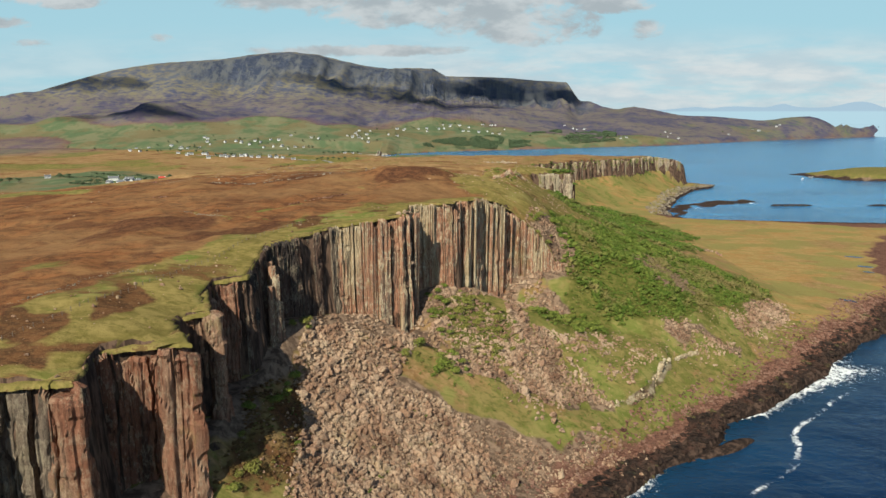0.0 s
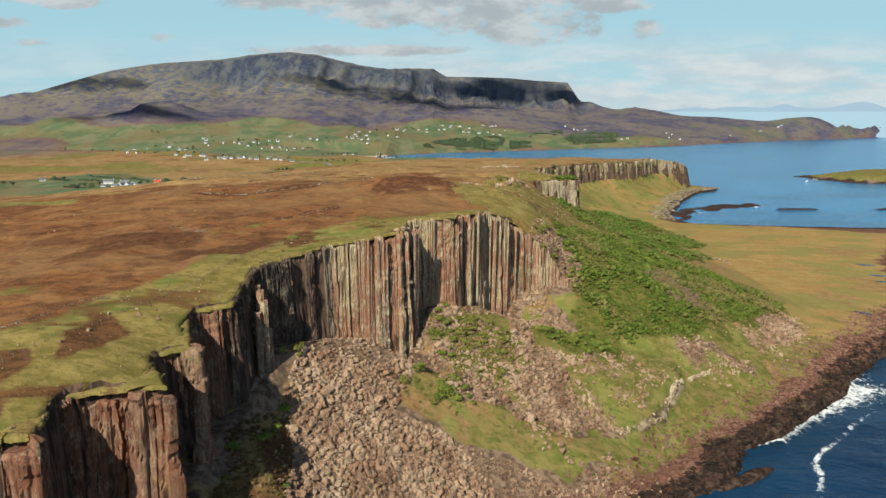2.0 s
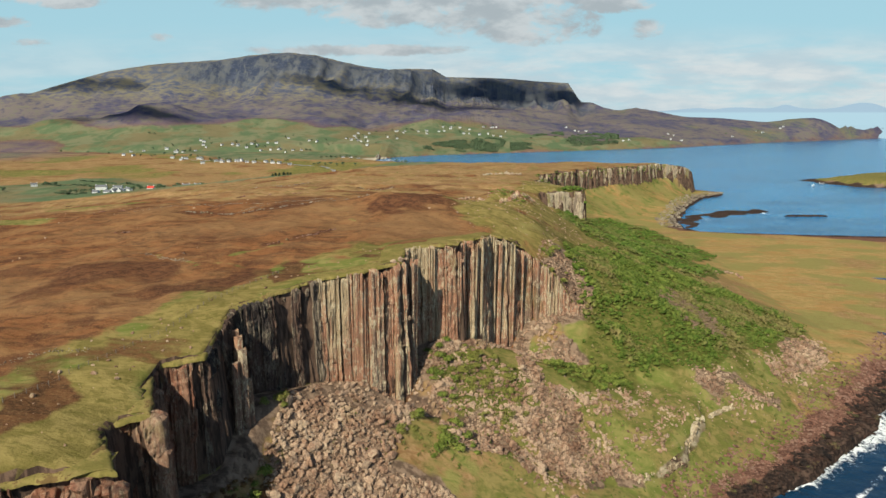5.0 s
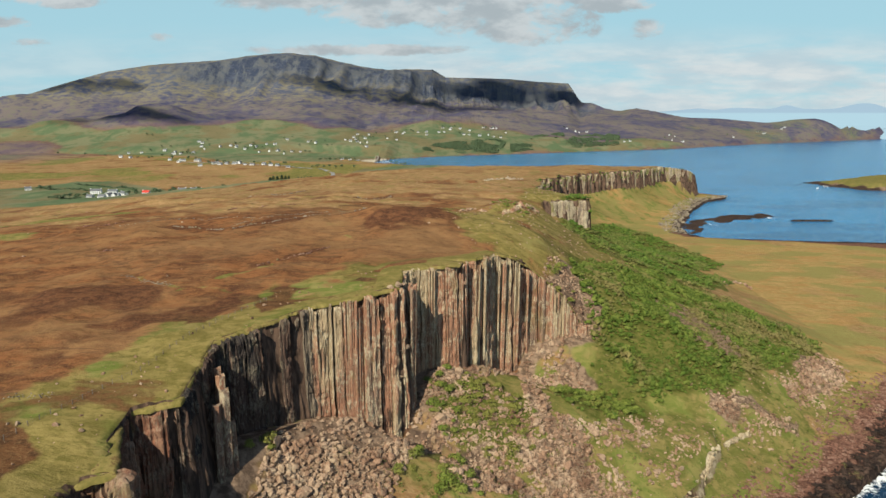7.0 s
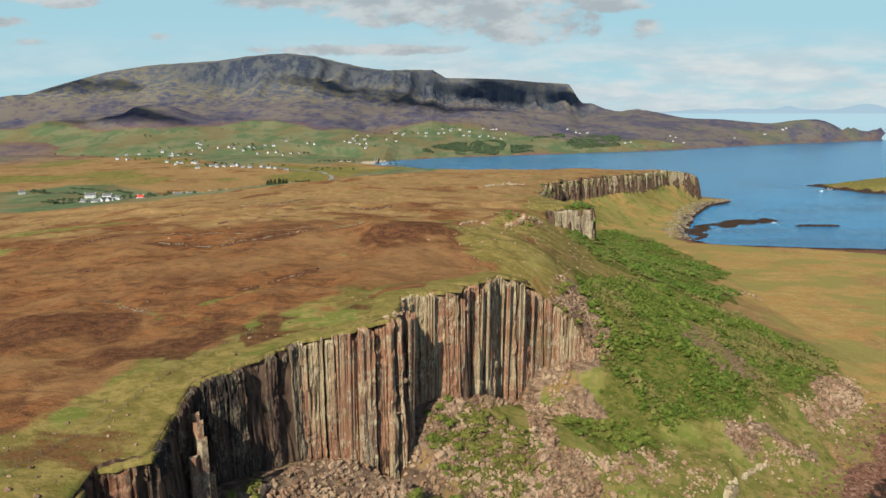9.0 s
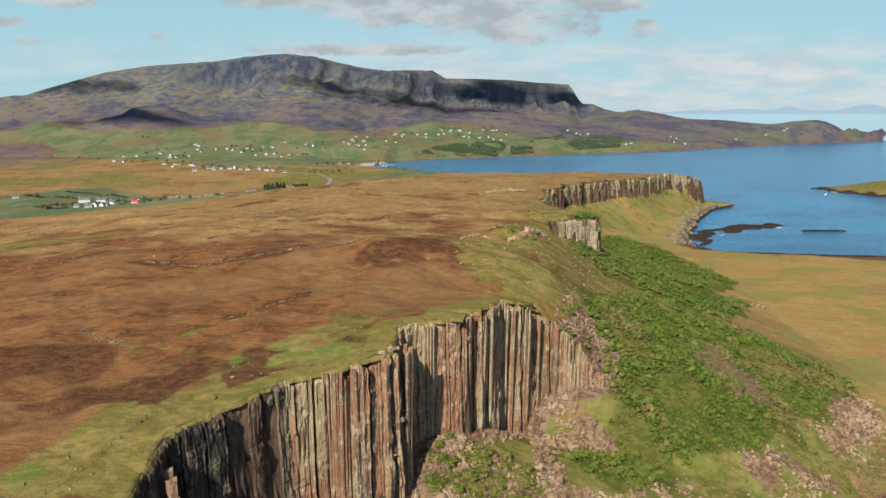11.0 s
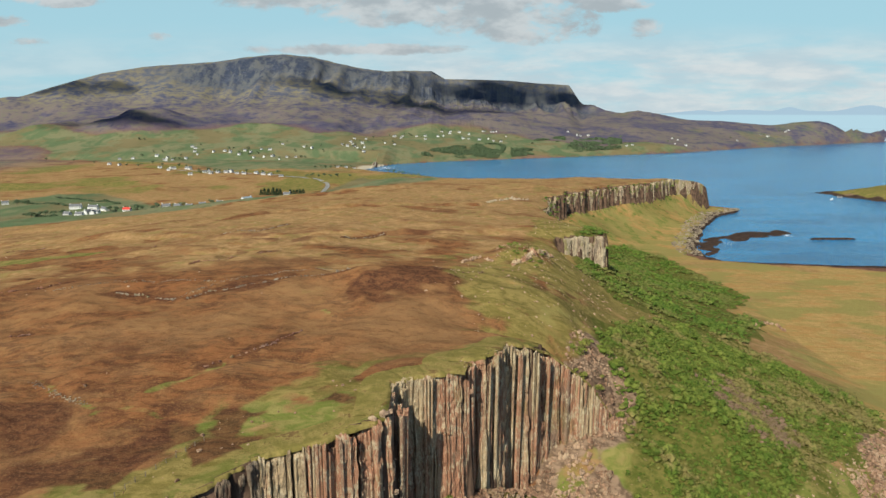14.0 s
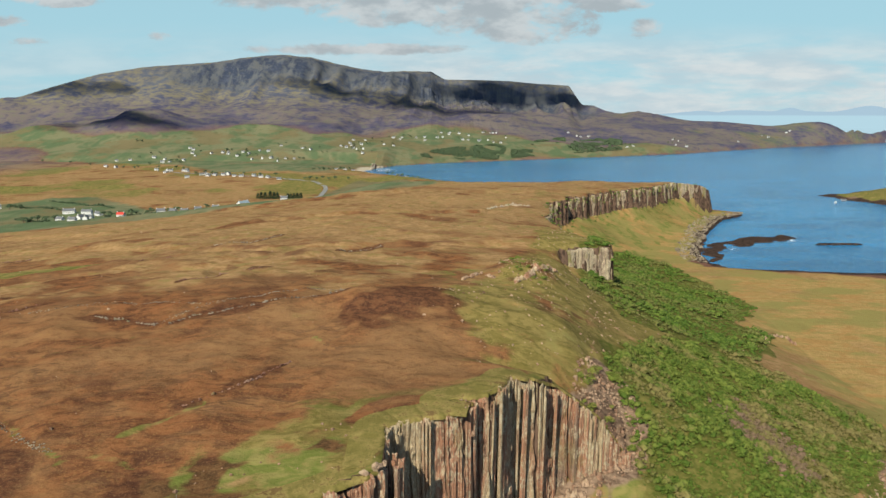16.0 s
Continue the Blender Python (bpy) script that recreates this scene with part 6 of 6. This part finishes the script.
def garden_tree(rng):
    root = new("tree")
    bm = bmesh.new()
    tube(bm, [(0, 0, -0.5), (0.1, 0, 1.6), (0.1, 0.1, 3.6)], [0.3, 0.22, 0.08])
    for a in (0.4, 2.4, 4.6):
        tube(bm, [(0.1, 0, 1.7), (1.0 * math.cos(a), 1.0 * math.sin(a), 3.1), (1.7 * math.cos(a), 1.7 * math.sin(a), 4.0)], [0.14, 0.09, 0.03], 5)
    part("trunk", bm, BARK, root)
    v, f = leaf_clump(rng, 170, 0.16, 0.85)
    ob = new("crown", raw("crown", v * 2.7 + (0, 0, 4.0), [tuple(int(i) for i in q) for q in f], GARDEN_LEAF))
    ob.parent = root
    return root


# greens lightened towards the haze that lies over the far woods
GARDEN_LEAF = leaf_material("garden_leaf", (0.060, 0.092, 0.052), (0.100, 0.140, 0.072), (0.078, 0.110, 0.062))
CONIFERS = [(-289, 1153), (-283, 1150), (-276, 1148), (-268, 1146), (-260, 1139), (-255, 1139), (-235, 1121), (-229, 1116), (-223, 1111), (-217, 1106), (-212, 1106)]
GARDEN_TREES = [(-505, 908), (-496, 909), (-489, 911), (-477, 906), (-467, 908), (-413, 935), (-404, 939), (-393, 947), (-393, 962), (-374, 951), (-371, 957), (-357, 978), (-350, 986), (-315, 999), (-356, 985), (-447, 985), (-604, 1036), (-594, 1043)]
CROFT_TREES = [(-279, 1465), (-269, 1465), (-256, 1469), (-244, 1474), (-230, 1464), (-217, 1468), (-191, 1464), (-721, 1695), (-716, 1666), (-755, 1831), (-750, 1965), (-738, 1970), (-699, 1887), (-759, 1699), (-868, 1759), (-1025, 1951), (-1107, 1960), (-1031, 2377), (-1013, 2374), (-629, 2185), (-604, 2181), (-449, 2211), (-380, 2230), (-365, 2235)]

HAMLET_TREES = [(-118 + 11 * i, 1548 + 9 * (i % 3)) for i in range(12)] + [(-300 + 12 * i, 1668 + 7 * (i % 2)) for i in range(8)] + [(-690 + 9 * i, 985 + 6 * (i % 3)) for i in range(7)]


def trees():
    rng = np.random.default_rng(31)
    firs, leafy = [conifer(rng) for _ in range(2)], [garden_tree(rng) for _ in range(3)]
    for i, (x, y) in enumerate(CONIFERS):
        m = pose(x, y, float(height(x, y)), 0, 0, rng.uniform(0, 360))
        ob = firs[i] if i < 2 else copy_thing(firs[i % 2], m)
        s = rng.uniform(0.75, 1.1)
        ob.matrix_basis = m @ Matrix.Diagonal((1.8 * s, 1.8 * s, s, 1))
        tagged(ob, "dark green conifer in a shelter belt", "conifer", "conifers of the shelter belt")
    beside = [(x + rng.uniform(-26, 26), y + rng.uniform(6, 40)) for x, y in ROW_HOUSES + HILL_HOUSES for _ in range(2) if rng.random() < 0.7]
    for i, (x, y) in enumerate(GARDEN_TREES + CROFT_TREES + HAMLET_TREES + beside):
        m = pose(x, y, float(height(x, y)), 0, 0, rng.uniform(0, 360))
        ob = leafy[i] if i < 3 else copy_thing(leafy[i % 3], m)
        s = rng.uniform(1.0, 1.5)
        ob.matrix_basis = m @ Matrix.Diagonal((s * 1.15, s * 1.15, s, 1))
        tagged(ob, "dark leafy tree standing among the crofts", "tree", "trees among the crofts")
    woods = ([(-24, 2402), (36, 2460), (228, 2594), (229, 2497), (189, 2380), (-23, 2302), (-79, 2302)], [(251, 2513), (327, 2542), (338, 2475), (241, 2416)],
             [(334, 2683), (507, 2853), (481, 2711), (337, 2620)], [(550, 2836), (782, 3012), (689, 2656), (454, 2555)])
    clumps = [leaf_clump(rng, 18, 0.5) for _ in range(5)]
    p = np.concatenate([scatter(wood, n, rng, 8) for wood, n in zip(woods, (1500, 360, 460, 1300))])
    p = p[fbm(p[:, 0], p[:, 1], 70, 3, 401) > -0.28]
    tagged(merge_copies("woodland", p, 2.6 + 2.2 * rng.random(len(p)), clumps, GARDEN_LEAF, rng, 0.2, (0.7, 1.0)), "dark plantation woods above the far shore", "woodland", kind="stuff")
    # hedges round the near fields
    line = []
    for (ax, ay), (bx, by) in (((-600, 1124), (-541, 1104)), ((-541, 1104), (-469, 1058)), ((-611, 1070), (-525, 1028)), ((-430, 960), (-330, 985)), ((-530, 930), (-470, 900)), ((-330, 1010), (-240, 1105)), ((-640, 1085), (-600, 1060))):
        n = int(math.hypot(bx - ax, by - ay) / 2.2)
        k = rng.random(n)
        line += list(zip(ax + (bx - ax) * k, ay + (by - ay) * k))
    line = np.array(line)
    tagged(merge_copies("hedge", line, 1.5 + rng.random(len(line)) * 1.3, clumps, GARDEN_LEAF, rng, 0.2, (0.7, 1.0)), "dark hedgerows between the fields", "hedge", kind="stuff")


trees()

# ---- road, fence and old walls ----
TARMAC = plain_material("worn_tarmac", (0.16, 0.16, 0.155), (0.24, 0.235, 0.225), 0.85, 0.5)
POST = plain_material("weathered_post", (0.11, 0.085, 0.065), (0.18, 0.15, 0.12), 0.9, 4.0)


def ribbon(name, points, wide, mat, lift=0.25):
    """A smooth strip over the ground along points."""
    p = np.array(points, float)
    t = np.linspace(0, len(p) - 1, 14 * len(p))
    k = np.arange(len(p))
    x, y = np.interp(t, k, p[:, 0]), np.interp(t, k, p[:, 1])
    for _ in range(30):
        x[1:-1], y[1:-1] = (x[:-2] + x[1:-1] * 2 + x[2:]) / 4, (y[:-2] + y[1:-1] * 2 + y[2:]) / 4
    dx, dy = np.gradient(x), np.gradient(y)
    n = np.hypot(dx, dy)
    nx, ny = -dy / n * wide / 2, dx / n * wide / 2
    verts, faces = [], []
    for i in range(len(x)):
        for s in (-1, -0.3, 0.3, 1):
            q = x[i] + s * nx[i], y[i] + s * ny[i]
            verts.append((*q, float(max(height(*q), height(x[i], y[i]))) + lift))
    for i in range(len(x) - 1):
        for j in range(3):
            faces.append((4 * i + j, 4 * i + j + 1, 4 * i + 5 + j, 4 * i + 4 + j))
    return new(name, raw(name, verts, faces, mat, True))


tagged(ribbon("road", [(-150, 1000), (-187, 1076), (-196, 1201), (-210, 1318), (-224, 1363), (-242, 1387), (-276, 1464), (-400, 1480), (-640, 1640)], 7.5, TARMAC, 0.5), "narrow grey road winding to the crofts", "road", kind="structure")


def fence():
    """Posts and wire along the grass above the brink."""
    root = tagged(new("fence"), "post and wire fence along the clifftop grass", "fence")
    p = np.array([(-108, 120), (-94, 148), (-84, 170), (-76, 188), (-70, 199), (-65, 214), (-60, 226), (-52, 240)], float)
    run = np.concatenate([[0], np.cumsum(np.hypot(*np.diff(p, axis=0).T))])
    s = np.arange(0, run[-1], 2.4)
    x, y = np.interp(s, run, p[:, 0]), np.interp(s, run, p[:, 1])
    z = height(x, y)
    bm = bmesh.new()
    box(bm, -0.06, 0.06, -0.06, 0.06, -0.4, 1.15)
    me = bpy.data.meshes.new("post")
    bm.to_mesh(me)
    bm.free()
    me.materials.append(POST)
    for i in range(len(s)):
        ob = new("post", me)
        ob.parent = root
        ob.matrix_basis = pose(x[i], y[i], z[i])
    for h in (0.45, 0.95):
        bm = bmesh.new()
        tube(bm, [(a, b, c + h) for a, b, c in zip(x, y, z)], [0.02] * len(s), 4)
        part("wire", bm, POST, root)


fence()


def old_wall(points, seed, count):
    """A tumbled dry stone dyke across the moor."""
    rng = np.random.default_rng(seed)
    p = np.array(points, float)
    run = np.concatenate([[0], np.cumsum(np.hypot(*np.diff(p, axis=0).T))])
    s = rng.uniform(0, run[-1], count)
    q = np.stack([np.interp(s, run, p[:, 0]) + rng.normal(size=count) * 0.5, np.interp(s, run, p[:, 1]) + rng.normal(size=count) * 0.5], -1)
    shapes = [rock_shape(rng) for _ in range(8)]
    ob = merge_copies("dry_stone_wall", q, 0.13 + 0.2 * rng.random(count), shapes, DYKE, rng, 0.2, (0.6, 0.9))
    tagged(ob, "tumbled dry stone dyke of grey lichened stones", "stone wall", kind="stuff")


old_wall([(-83, 346), (-72, 352), (-58, 364), (-35, 372), (-12, 374), (4, 372)], 41, 420)
old_wall([(-96, 330), (-83, 346), (-110, 352), (-150, 348)], 42, 260)
old_wall([(-110, 159), (-107, 162), (-102, 170), (-100, 177), (-96, 183), (-91, 185), (-84, 186)], 44, 150)
old_wall([(-109, 272), (-99, 265), (-87, 257)], 45, 110)


# ---- a boat in the sound and pools on the shore flat ----
HULL = plain_material("white_hull_paint", (0.62, 0.64, 0.66), (0.74, 0.75, 0.76), 0.4, 1.0)


def boat(x, y):
    """A small fishing boat at its mooring."""
    root = tagged(new("boat"), "small white fishing boat moored in the sound", "boat")
    bm = bmesh.new()
    rings = []
    for t, wide, keel in ((-1.0, 0.75, 0.3), (-0.5, 1.0, 0.1), (0.2, 1.0, 0.0), (0.7, 0.6, 0.15), (1.0, 0.04, 0.5)):
        rings.append([bm.verts.new((4.5 * t, 1.5 * wide * k, z)) for k, z in ((-1, 1.2), (-0.8, keel), (0, keel - 0.4), (0.8, keel), (1, 1.2))])
    for a, b in zip(rings, rings[1:]):
        for i in range(4):
            bm.faces.new((a[i], a[i + 1], b[i + 1], b[i]))
        bm.faces.new((a[0], b[0], b[4], a[4]))
    bm.faces.new(rings[0])
    bmesh.ops.recalc_face_normals(bm, faces=bm.faces)
    part("hull", bm, HULL, root)
    bm = bmesh.new()
    box(bm, -0.6, 1.6, -0.9, 0.9, 1.2, 2.9)
    part("cabin", bm, HULL, root)
    bm = bmesh.new()
    box(bm, 1.6, 1.66, -0.7, 0.7, 2.0, 2.6)
    part("window", bm, GLASS, root)
    bm = bmesh.new()
    tube(bm, [(-0.8, 0, 1.2), (-0.8, 0, 5.0)], [0.06, 0.04], 6)
    part("mast", bm, POST, root)
    root.matrix_basis = pose(x, y, 0.1, 0, 0, 35)


boat(719, 1314)


def pool(x, y, long, wide, seed):
    """A shallow pool with an uneven rim."""
    rng = random.Random(seed)
    rim = []
    for i in range(18):
        a, r = 2 * math.pi * i / 18, rng.uniform(0.75, 1.1)
        px, py = x + long * math.cos(a) * r, y + wide * math.sin(a) * r
        rim.append((px, py, float(height(px, py)) + 0.12))
    ob = new("pool", raw("pool", rim + [(x, y, float(height(x, y)) + 0.2)], [(i, (i + 1) % 18, 18) for i in range(18)], SEA))
    tagged(ob, "small blue pool among the rocks of the shore flat", "pool", "pools on the shore flat")


for i, (x, y, long, wide) in enumerate(((353, 552, 9, 3.5), (341, 517, 7, 3), (332, 498, 5, 2.5), (265, 414, 7, 3))):
    pool(x, y, long, wide, 500 + i)
